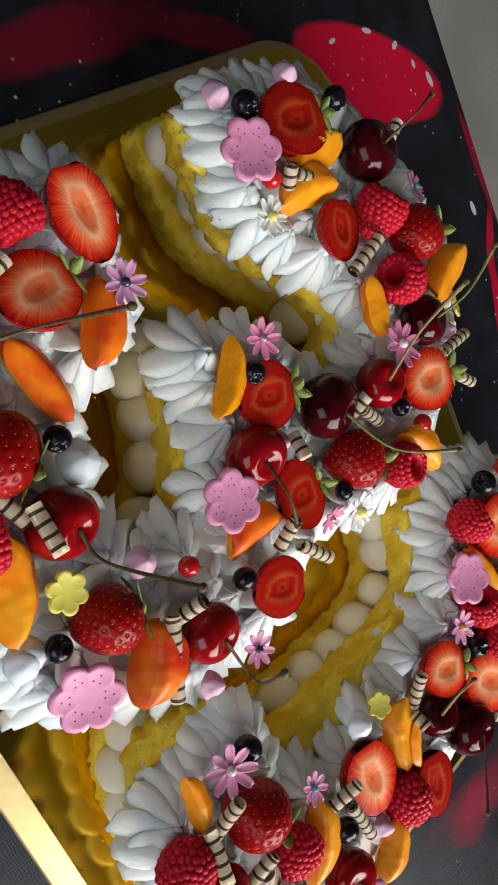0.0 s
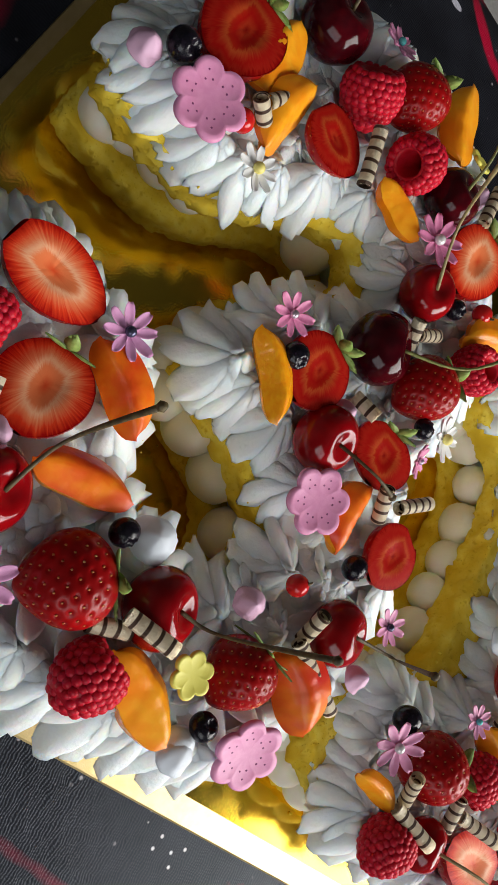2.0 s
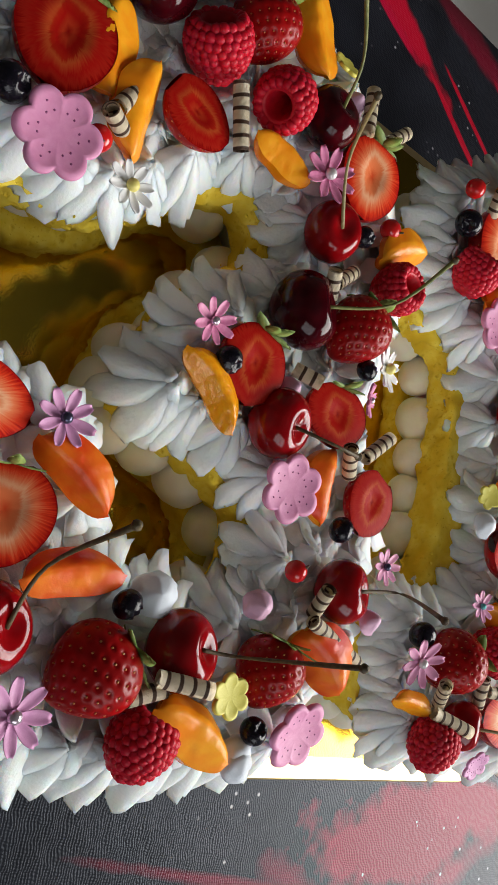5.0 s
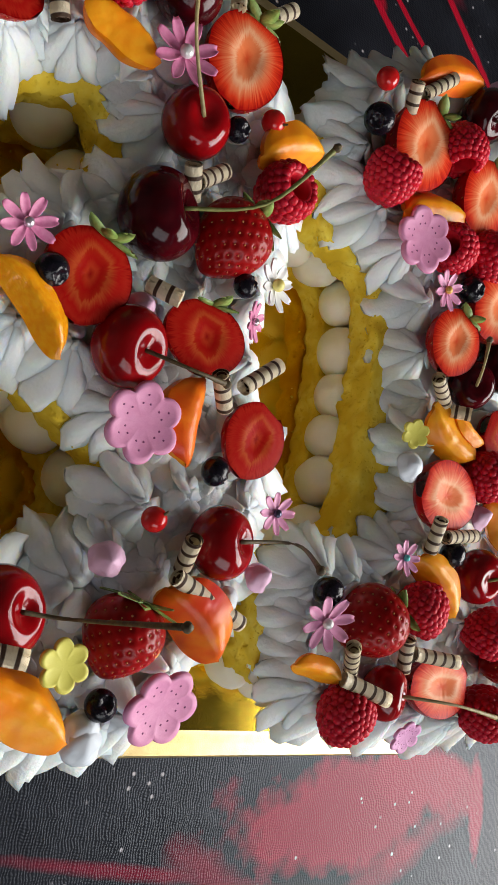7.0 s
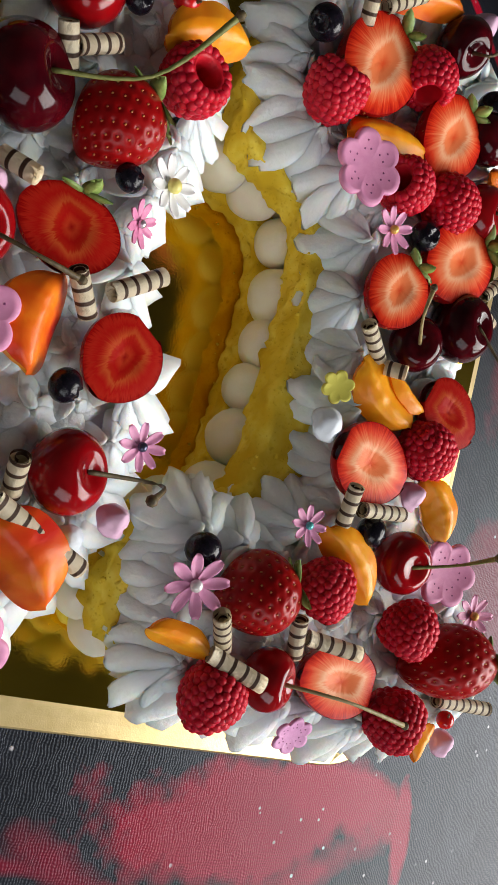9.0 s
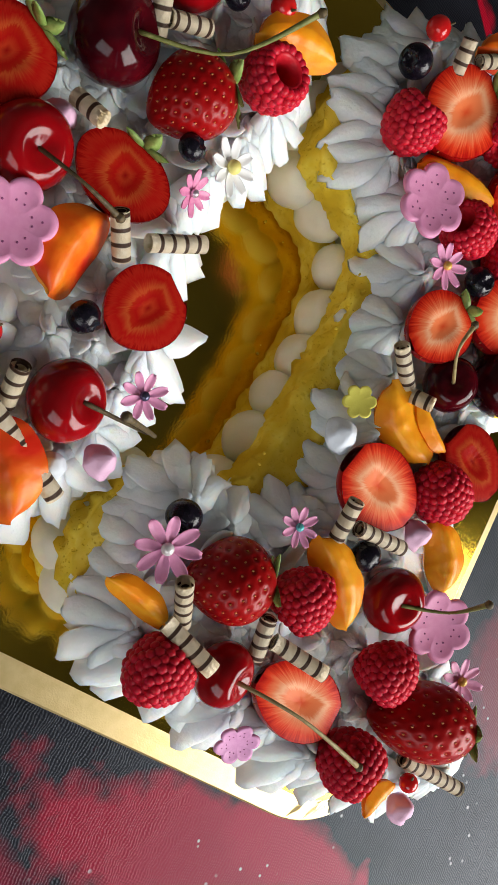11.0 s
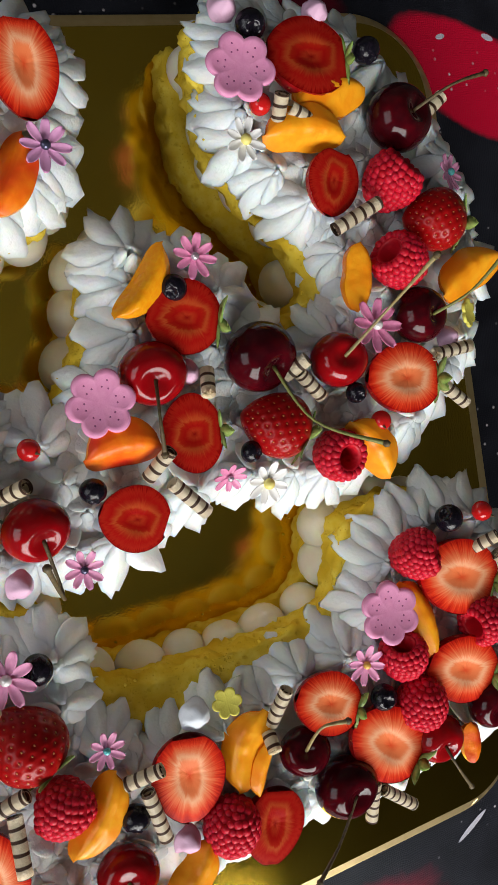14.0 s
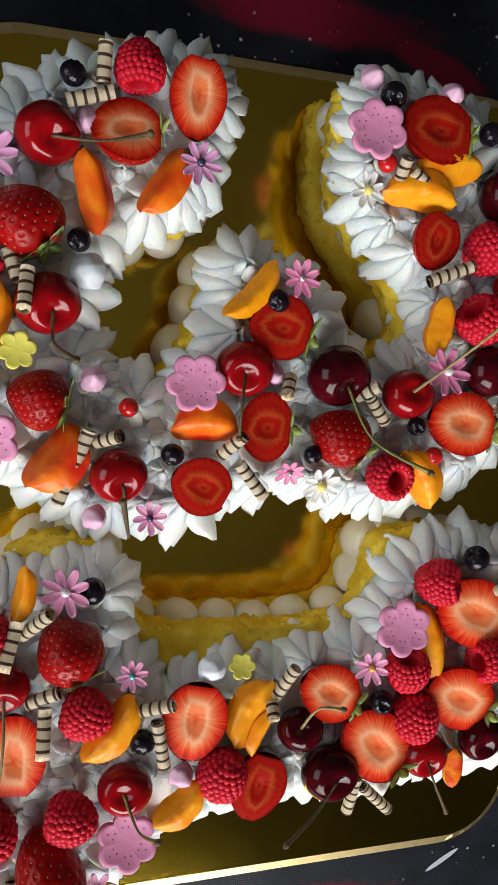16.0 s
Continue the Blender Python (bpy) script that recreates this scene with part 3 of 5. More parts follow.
def dollop_mesh(lobes, inner, long, high, roll, seed):
    """A dollop from a petal nozzle: broad thin lobes that overlap like a flower, and a few short ones round its peak."""
    rng, bm = random.Random(seed), bmesh.new()
    hub = bm.verts.new((0, 0, high * 0.6))
    for k in range(lobes):
        turn = 2 * math.pi * (k + rng.uniform(-0.22, 0.22)) / lobes
        lobe_rings(bm, hub, turn, long * rng.uniform(0.86, 1.10), long * rng.uniform(0.34, 0.43), high * rng.uniform(0.6, 0.8), rng.uniform(0.0, 0.003), roll * rng.uniform(0.6, 1.3), rng.uniform(0.0008, 0.0020), rng.uniform(0, 50))
    for k in range(inner):
        turn = 2 * math.pi * (k + rng.uniform(-0.3, 0.3)) / inner + 0.4
        lobe_rings(bm, hub, turn, long * rng.uniform(0.50, 0.66), long * rng.uniform(0.24, 0.30), high * rng.uniform(0.95, 1.1), -0.003, roll * 1.2, 0.0016, rng.uniform(0, 50))
    return mesh_of("cream_dollop", bm, CREAM)


DOLLOPS = [
    dollop_mesh(7, 4, 0.0195, 0.0120, 0.46, 1),
    dollop_mesh(6, 4, 0.0200, 0.0110, 0.40, 2),
    dollop_mesh(7, 3, 0.0190, 0.0120, -0.46, 3),
    dollop_mesh(8, 4, 0.0190, 0.0115, 0.50, 4),
    dollop_mesh(6, 3, 0.0195, 0.0105, -0.42, 5),
    dollop_mesh(7, 4, 0.0200, 0.0115, 0.36, 6),
]


def fan_mesh(lobes, spread, long, high, roll, seed):
    """A rim dollop: a fan of long rounded ridges that point outwards (+x), each overlapping the next."""
    rng, bm = random.Random(seed), bmesh.new()
    hub = bm.verts.new((0, 0, high * 0.6))
    for k in range(lobes):
        turn = radians(spread) * ((k + rng.uniform(-0.12, 0.12)) / (lobes - 1) - 0.5)
        reach = 1 - 0.16 * (turn / radians(spread) * 2) ** 2
        lobe_rings(bm, hub, turn, long * reach * rng.uniform(0.93, 1.06), long * rng.uniform(0.23, 0.30), high * rng.uniform(0.75, 0.9), rng.uniform(0.0005, 0.0030), roll * rng.uniform(0.6, 1.5), rng.uniform(0.0020, 0.0034), rng.uniform(0, 50))
    for k in range(3):
        lobe_rings(bm, hub, 2.1 * k + 1.0, long * 0.5, long * 0.24, high, -0.002, roll, 0.0022, rng.uniform(0, 50))
    return mesh_of("cream_dollop", bm, CREAM)


FANS = [fan_mesh(5, 150, 0.0225, 0.0120, 0.34, 21), fan_mesh(6, 170, 0.0215, 0.0110, -0.34, 22), fan_mesh(5, 140, 0.0230, 0.0115, 0.28, 23), fan_mesh(4, 120, 0.0225, 0.0105, -0.28, 24), fan_mesh(6, 180, 0.0220, 0.0120, 0.38, 25), fan_mesh(5, 150, 0.0220, 0.0110, 0.10, 26)]


def blob_mesh(seed):
    def f(u, v):
        a, b = 2 * math.pi * u, math.pi * (0.03 + 0.94 * v)
        k = 1 + 0.07 * noise.noise(Vector((math.cos(a), math.sin(a), seed + 2 * math.cos(b))))
        return (0.0108 * k * math.sin(b) ** 0.85 * math.cos(a), 0.0114 * k * math.sin(b) ** 0.85 * math.sin(a), 0.0105 * k * math.cos(b))
    return mesh_of("cream_dot", grid_bm(f, 22, 12), BUTTER)


BLOBS = [blob_mesh(s) for s in (0.0, 3.0, 6.0)]
Z1, Z2, Z3, TOP = 0.014, 0.029, 0.047, 0.0475


def number_cake(name, poly, cream, label, seed, trim, flush=(9, 9, 9, 9)):
    rng = random.Random(seed)
    cake = stand(name, 0, 0, 0, label=label, category="cake")
    part("lower_sponge", slab_bm(poly, 0.0003, Z1, 0.0026, -0.0015), SPONGE, cake, "yellow sponge layer with a crumbly cut edge")
    part("filling", slab_bm(poly, Z1, Z2, 0.0004, -0.012), BUTTER, cake, "ivory cream filling between sponge layers")
    part("upper_sponge", slab_bm(poly, Z2, Z3, 0.0034, -trim, 0.0022), SPONGE, cake, "yellow sponge layer with a crumbly cut edge")
    part("cream_bed", slab_bm(cream, Z3 - 0.0005, Z3 + 0.0045, 0.0018, -0.0115, 0.002), CREAM, cake, "thick bed of white whipped cream")
    ring = resample(poly, 0.0195)
    for p, nn in zip(ring, outward(ring)):
        inset = 0.0175 if flush[0] < p.x < flush[1] and flush[2] < p.y < flush[3] else 0.0068
        q = p - nn * (inset + rng.uniform(-0.001, 0.001))
        ob = part("cream_dot", rng.choice(BLOBS), None, cake)
        ob.matrix_basis = Matrix.Translation((q.x, q.y, (Z1 + Z2) / 2)) @ Matrix.Rotation(rng.uniform(0, 6.28), 4, "Z") @ Matrix.Diagonal((*[rng.uniform(0.92, 1.08)] * 3, 1))
    ring = resample(cream, 0.0190)
    spots = []
    for p, nn in zip(ring, outward(ring)):
        q = p - nn * (0.0185 + rng.uniform(-0.0015, 0.0015))
        spots.append((q, nn, 1.0))
    edge = resample(cream, 0.004)
    xs, ys = [p[0] for p in cream], [p[1] for p in cream]
    y = min(ys)
    while y < max(ys):
        x = min(xs) + rng.uniform(0, 0.01)
        while x < max(xs):
            q = Vector((x + rng.uniform(-0.003, 0.003), y + rng.uniform(-0.003, 0.003)))
            if inside(q, cream) and all((q - e).length > 0.0145 for e in edge) and all((q - s[0]).length > 0.0120 for s in spots):
                spots.append((q, Vector((0, 0)), 0.72))
            x += 0.0095
        y += 0.0085
    for q, nn, size in spots:
        ob = part("cream_dollop", rng.choice(FANS if size == 1 else DOLLOPS), None, cake)
        yaw = math.atan2(nn.y, nn.x) + rng.uniform(-0.22, 0.22) if size == 1 else rng.uniform(0, 6.28)
        lean = Vector((nn.x * rng.uniform(0.0, 0.22), nn.y * rng.uniform(0.0, 0.22), 1.0)) + Vector((rng.uniform(-0.10, 0.10), rng.uniform(-0.10, 0.10), 0))
        turn = Vector((0, 0, 1)).rotation_difference(lean).to_matrix().to_4x4()
        s = size * rng.uniform(0.88, 1.1)
        low = 0.85 if size < 1 and any((q - Vector(p[:2])).length < p[2] + 0.004 for p in PRESSED) else 1.0
        ob.matrix_basis = Matrix.Translation((q.x, q.y, TOP if size == 1 else TOP + 0.002)) @ turn @ Matrix.Rotation(yaw, 4, "Z") @ Matrix.Diagonal((s, s, s * low * rng.uniform(0.85, 1.1), 1))
    # loose crumbs along the foot and on the open sponge
    edge, bm = resample(poly, 0.004), bmesh.new()
    for p, nn in zip(edge, outward(edge)):
        for _ in range(2):
            if rng.random() < 0.55:
                d = rng.choice((-0.007, -0.006, -0.004, -0.002, 0.001))
                foot = d < -0.003
                q = p + nn * (d + rng.uniform(-0.0015, 0.0015))
                r = rng.uniform(0.0003, 0.0010)
                bmesh.ops.create_icosphere(bm, subdivisions=1, radius=r, matrix=Matrix.LocRotScale((q.x, q.y, r * 0.6 if foot or d > 0 else Z3 + r * 0.5), Euler((rng.random() * 3, rng.random() * 3, 0)), (1.0, rng.uniform(0.6, 1.2), 0.8)))
    tagged(part("crumb_scatter", bm, SPONGE, cake, "loose yellow sponge crumbs"), kind="stuff")
    return cake


# outlines: the tips of the cream, then the cut sponge
THREE_CREAM = [(0.028, 0.100), (0.023, 0.085), (0.0215, 0.065), (0.021, 0.045), (0.023, 0.031), (0.034, 0.019), (0.046, 0.006), (0.057, -0.006), (0.059, -0.018), (0.050, -0.027), (0.040, -0.024), (0.022, -0.006), (0.012, 0.006)]
THREE_CREAM += [(-0.005, 0.013), (-0.018, 0.018), (-0.033, 0.017), (-0.039, 0.004), (-0.040, -0.008), (-0.046, -0.022), (-0.053, -0.036), (-0.062, -0.043), (-0.074, -0.042), (-0.084, -0.036), (-0.085, -0.020), (-0.083, 0.000)]
THREE_CREAM += [(-0.074, 0.009), (-0.060, 0.014), (-0.046, 0.018), (-0.034, 0.027), (-0.030, 0.041), (-0.028, 0.057), (-0.022, 0.080), (-0.033, 0.098), (-0.068, 0.103), (-0.119, 0.080), (-0.153, 0.043), (-0.157, 0.0), (-0.157, -0.052)]
THREE_CREAM += [(-0.150, -0.079), (-0.124, -0.097), (-0.104, -0.110), (-0.090, -0.118), (-0.059, -0.120), (-0.033, -0.115), (-0.018, -0.110), (-0.008, -0.102), (0.010, -0.103), (0.032, -0.111), (0.046, -0.114), (0.066, -0.110), (0.084, -0.106)]
THREE_CREAM += [(0.103, -0.095), (0.121, -0.085), (0.143, -0.064), (0.155, -0.02), (0.153, 0.016), (0.142, 0.049), (0.120, 0.074), (0.094, 0.097), (0.061, 0.104)]
THREE = [(0.024, 0.099), (0.0195, 0.088), (0.018, 0.066), (0.018, 0.046), (0.025, 0.028), (0.040, 0.012), (0.052, -0.006), (0.055, -0.016), (0.048, -0.026), (0.038, -0.020), (0.022, -0.001), (0.010, 0.009), (-0.008, 0.014), (-0.022, 0.018)]
THREE += [(-0.036, 0.015), (-0.042, 0.002), (-0.046, -0.018), (-0.054, -0.033), (-0.063, -0.044), (-0.074, -0.045), (-0.087, -0.038), (-0.089, -0.018), (-0.086, 0.0), (-0.074, 0.006), (-0.060, 0.011), (-0.046, 0.015), (-0.037, 0.027), (-0.034, 0.041), (-0.032, 0.057), (-0.027, 0.078), (-0.038, 0.092), (-0.066, 0.095)]
THREE += [(-0.115, 0.073), (-0.146, 0.040), (-0.150, 0.0), (-0.150, -0.049), (-0.143, -0.075), (-0.12, -0.09), (-0.10, -0.098), (-0.077, -0.110), (-0.025, -0.108), (0.011, -0.100)]
THREE += [(0.044, -0.109), (0.078, -0.102), (0.095, -0.088), (0.118, -0.078), (0.136, -0.06), (0.148, -0.02), (0.146, 0.015), (0.135, 0.045), (0.115, 0.068), (0.09, 0.09), (0.06, 0.097)]
ONE_CREAM = [(-0.127, -0.127), (-0.108, -0.123), (-0.086, -0.121), (-0.069, -0.127), (-0.065, -0.144), (-0.068, -0.156), (-0.060, -0.172), (-0.044, -0.178), (-0.029, -0.176), (-0.008, -0.171), (0.011, -0.168), (0.026, -0.164), (0.040, -0.162)]
ONE_CREAM += [(0.051, -0.149), (0.058, -0.129), (0.075, -0.119), (0.099, -0.114), (0.119, -0.118), (0.146, -0.138), (0.165, -0.173), (0.167, -0.222), (0.138, -0.254), (0.106, -0.254), (0.053, -0.253), (0.004, -0.256), (-0.035, -0.261)]
ONE_CREAM += [(-0.066, -0.277), (-0.088, -0.305), (-0.118, -0.314), (-0.143, -0.290), (-0.148, -0.223), (-0.148, -0.179), (-0.141, -0.141)]
ONE_TAIL = [(0.115, -0.124), (0.138, -0.142), (0.154, -0.175), (0.154, -0.216), (0.130, -0.243), (0.106, -0.245), (0.053, -0.244), (0.004, -0.247), (-0.034, -0.252), (-0.061, -0.267)]
ONE_TAIL += [(-0.082, -0.296), (-0.115, -0.304), (-0.133, -0.286), (-0.138, -0.223), (-0.138, -0.179), (-0.132, -0.145)]
ONE = [(-0.124, -0.120), (-0.098, -0.114), (-0.074, -0.122), (-0.068, -0.148), (-0.060, -0.162), (0.017, -0.163), (0.040, -0.160), (0.049, -0.147), (0.051, -0.122), (0.088, -0.112)]
ONE += ONE_TAIL

# ---------------------------------------------------------------- fruit and decorations
RNG = random.Random(11)
PRESSED = []  # places where something sits in the cream


def lean(amount):
    return (RNG.uniform(-amount, amount), RNG.uniform(-amount, amount), 1.0)


def cherry_mesh(tone):
    def f(u, v):
        a, b = 2 * math.pi * u, math.pi * (0.015 + 0.97 * v)
        side = 1 + 0.045 * math.cos(2 * a) - 0.03 * math.exp(-((a - math.pi) / 0.25) ** 2) * math.sin(b)
        low = 1 - 0.10 * max(0.0, -math.cos(b)) ** 2
        return (math.sin(b) * math.cos(a) * side * low, math.sin(b) * math.sin(a) * low * 0.97, 0.92 * math.cos(b) - 0.34 * math.exp(-((b / 0.42) ** 2)))
    return mesh_of("flesh", grid_bm(f, 36, 26), CHERRY[tone])


CHERRY_MESH = {tone: cherry_mesh(tone) for tone in CHERRY}
CHERRY_LABEL = {"red": "glossy bright red sweet cherry set in cream", "dark": "glossy dark burgundy sweet cherry set in cream"}


def cherry(x, y, z, r, tone, stem=(), wood="brown"):
    """stem: places of its foot, bends and end, from the cherry's middle."""
    axis = Vector(stem[0]) + Vector((0, 0, 0.003)) if stem else Vector(lean(0.5))
    label = CHERRY_LABEL[tone] + (" with its stem" if stem else "")
    ob = stand("cherry", x, y, z, axis, 0 if stem else RNG.uniform(0, 360), label, "cherry", "cherries on the cakes")
    body = part("flesh", CHERRY_MESH[tone], None, ob)
    body.matrix_basis = Matrix.Diagonal((r, r, r, 1))
    if stem:
        up = ob.matrix_basis.to_3x3().inverted()
        foot = Vector((0, 0, r * 0.56))
        pts = [foot] + [up @ Vector(p) for p in stem[1:]]
        if len(pts) == 2:
            pts.insert(1, (pts[0] + pts[1]) / 2 + Vector((0, 0, 0.002)))
        n = len(pts)
        twig = part("stem", tube_bm(pts, [0.0008] + [0.00055] * (n - 2) + [0.0010]), STEM[wood], ob, {"brown": "thin brown stem", "green": "thin green stem", "pale": "thin straw-coloured stem"}[wood])
        end = pts[-1]
        d = (pts[-1] - pts[-2]).normalized()
        part("stem_end", tube_bm([end - d * 0.0006, end + d * 0.0008, end + d * 0.0022], [0.0009, 0.0016, 0.0008]), STEM["brown"], twig)
    PRESSED.append((x, y, r * 1.1))


def berry_r(v):
    """Strawberry outline from the calyx (0) to the tip (1)."""
    return math.sin(math.pi * min(1.0, (0.05 + 0.95 * v)) ** 0.80) ** 0.62 if v < 1 else 0.0


def seeds_on(count, half):
    """Fibonacci places over the skin: turn, height along the berry."""
    out = []
    for i in range(count):
        v = 0.08 + 0.86 * (i + 0.5) / count
        a = (i * 2.399963) % (2 * math.pi)
        if not half or math.sin(a) < -0.08:
            out.append((a, v))
    return out


def berry_point(a, v, wide, long, dent=0.0, half=False):
    r = wide * (berry_r(v) if not half else math.sin(math.pi * (0.03 + 0.965 * v) ** 0.90) ** 0.52) * (1 + 0.04 * math.cos(3 * a + 1) + 0.03 * math.cos(2 * a)) - dent
    return Vector((r * math.cos(a), r * math.sin(a), long * (0.5 - v)))


def berry_skin(half, seeds):
    wide, long = 0.0150, 0.036

    def f(u, v):
        v = 0.002 + 0.996 * v
        a = 2 * math.pi * u if not half else -math.pi * u
        near = 9.0
        for sa, sv in seeds:
            da = (a - sa + math.pi) % (2 * math.pi) - math.pi
            d = (da * wide * berry_r(v)) ** 2 + ((v - sv) * long) ** 2
            near = min(near, d)
        dent = 0.0009 * math.exp(-near / 0.0009**2)
        return berry_point(a, v, wide, long, dent, half)

    bm = grid_bm(f, 110 if not half else 60, 56, close_u=not half, caps=True)
    return mesh_of("skin", bm, STRAW)


def seed_mesh(seeds, half):
    bm = bmesh.new()
    for a, v in seeds:
        p = berry_point(a, v, 0.0150, 0.036, 0.00035, half)
        q = Vector((math.cos(a), math.sin(a), 0.15)).to_track_quat("Z", "Y")
        bmesh.ops.create_icosphere(bm, subdivisions=1, radius=1.0, matrix=Matrix.LocRotScale(p, q, (0.00038, 0.00060, 0.00026)))
    return mesh_of("seed_speckle", bm, SEED)


def leaf_mesh(seed):
    """One thin pointed calyx leaf along x with a folded midrib and its own curl."""
    bm, rng = bmesh.new(), random.Random(seed)
    long, wide, curl = rng.uniform(0.009, 0.013), rng.uniform(0.0017, 0.0026), rng.uniform(-0.2, 0.9)
    rows = []
    for j in range(7):
        s = j / 6
        w = wide * (math.sin(math.pi * (0.12 + 0.86 * s)) ** 0.8) * (1 if s < 1 else 0.1)
        d, h = 0.0008 + long * s, 0.0012 + 0.004 * curl * s * s - 0.002 * (1 - curl) * s
        rows.append([bm.verts.new((d, side * w, h + lift)) for side, lift in ((-1.3, 0), (0, -0.0004), (1.3, 0), (0, -0.0006))])
    for p, q in zip(rows, rows[1:]):
        for i in range(4):
            bm.faces.new((p[i], p[(i + 1) % 4], q[(i + 1) % 4], q[i]))
    bm.faces.new(rows[0][::-1])
    bm.faces.new(rows[-1])
    return mesh_of("leaf", bm, LEAF)


LEAVES = [leaf_mesh(s) for s in range(6)]


def calyx(ob, y, z, scale):
    """A loose ring of leaves at the top of a berry."""
    count, first = RNG.choice((5, 6, 7)), RNG.uniform(0, 6)
    for k in range(count):
        a = first + 2 * math.pi * (k + RNG.uniform(-0.25, 0.25)) / count
        part("leaf", RNG.choice(LEAVES), None, ob, "green pointed calyx leaf").matrix_basis = Matrix.Translation((0, y, z)) @ Matrix.Rotation(a, 4, "Z") @ Matrix.Diagonal((scale, scale, scale, 1))


def cut_face(kind):
    """The flat cut of a halved berry, with its distance from the middle and its direction kept for the flesh colours."""
    wide, long = 0.0150, 0.036
    bm = bmesh.new()
    rho, ray = bm.verts.layers.float.new("rho"), bm.verts.layers.float.new("ray")
    n, rings = 64, 14
    rim = []
    for i in range(n):
        t = i / n
        if t < 0.5:
            v, s = 0.004 + 0.992 * (t * 2), 1
        else:
            v, s = 0.996 - 0.992 * (t * 2 - 1), -1
        p = berry_point(0 if s > 0 else math.pi, v, wide, long, 0.0, True)
        rim.append(Vector((p.x, 0, p.z)))
    mid = Vector((0, 0, 0.002))
    rows = []
    for j in range(1, rings + 1):
        row = []
        for i, p in enumerate(rim):
            k = j / rings
            q = mid.lerp(p, k * 0.995)
            hollow = 0.0011 * math.exp(-((k - 0.0) / 0.32) ** 2) - 0.0004 * math.exp(-((k - 0.5) / 0.2) ** 2) + 0.0005 * k**8
            q = q * (1 + 0.02 * k**6 * noise.noise(Vector((i * 0.9, 1.0, 2.0))))
            w = bm.verts.new((q.x, 0.0003 - hollow + 0.0002 * noise.noise(q * 700), q.z))
            core = 1 / math.hypot((p.x - mid.x) / (wide * 0.36), (p.z - mid.z) / (long * 0.34)) * (1 + 0.08 * noise.noise(Vector((p.x * 70, p.z * 70, 4.0))))
            w[rho], w[ray] = (0.45 * k / core if k < core else 0.45 + 0.55 * (k - core) / (1 - core)), i / n * 6.28
            row.append(w)
        rows.append(row)
    c = bm.verts.new((mid.x, -0.0008, mid.z))
    c[rho], c[ray] = 0.0, 0.0
    for i in range(n):
        bm.faces.new((c, rows[0][i], rows[0][(i + 1) % n]))
    for a, b in zip(rows, rows[1:]):
        for i in range(n):
            bm.faces.new((a[i], a[(i + 1) % n], b[(i + 1) % n], b[i]))
    return mesh_of("cut_face", bm, FLESH[kind])


SEEDS_WHOLE, SEEDS_HALF = seeds_on(150, False), seeds_on(150, True)
SKIN_WHOLE, SKIN_HALF = berry_skin(False, SEEDS_WHOLE), berry_skin(True, SEEDS_HALF)
SEED_WHOLE, SEED_HALF = seed_mesh(SEEDS_WHOLE, False), seed_mesh(SEEDS_HALF, True)
FACE = {kind: cut_face(kind) for kind in FLESH}


def berry_frame(tip, rise, face=None):
    """Turn whose -z runs towards the tip; with a face, whose y looks along it."""
    z = -Vector((tip[0], tip[1], rise)).normalized()
    y = Vector(face) if face else Vector((RNG.uniform(-0.5, 0.5), RNG.uniform(-0.5, 0.5), 1.0))
    y = (y - z * y.dot(z)).normalized()
    return Matrix((y.cross(z), y, z)).transposed().to_4x4()


def strawberry(x, y, z, tip, size=1.0, wide=1.0, rise=-0.25, leaves=True):
    ob = stand("strawberry", x, y, z, label="whole ripe red strawberry with seeds" + (" and green calyx" if leaves else ""), category="strawberry", group="strawberries on the cakes")
    ob.matrix_basis = Matrix.Translation((x, y, z)) @ berry_frame(tip, rise)
    s = Matrix.Diagonal((size * wide, size * wide, size, 1))
    skin = part("skin", SKIN_WHOLE, None, ob)
    skin.matrix_basis = s
    part("seed_speckle", SEED_WHOLE, None, skin, "tiny golden seeds")
    if leaves:
        calyx(ob, 0.0, 0.0172 * size, 1.0)
    PRESSED.append((x, y, 0.015 * size))


def strawberry_half(x, y, z, tip, size=1.0, wide=1.0, kind="pale", face=(0, 0, 1), leaves=False):
    look_of = {"pale": "halved strawberry, pale orange cut face with red rim", "deep": "halved strawberry, deep red glazed cut face upward"}[kind]
    ob = stand("strawberry_half", x, y, z, label=look_of, category="strawberry", group="strawberries on the cakes")
    ob.matrix_basis = Matrix.Translation((x, y, z)) @ berry_frame(tip, 0.0, Vector(face) + Vector((RNG.uniform(-0.12, 0.12), RNG.uniform(-0.12, 0.12), 0)))
    s = Matrix.Diagonal((size * wide, size * 0.95, size, 1))
    skin = part("skin", SKIN_HALF, None, ob)
    skin.matrix_basis = s
    part("seed_speckle", SEED_HALF, None, skin, "tiny golden seeds")
    part("cut_face", FACE[kind], None, ob).matrix_basis = s
    if leaves:
        calyx(ob, -0.001, 0.0165 * size, 0.85)
    PRESSED.append((x, y, 0.016 * size))


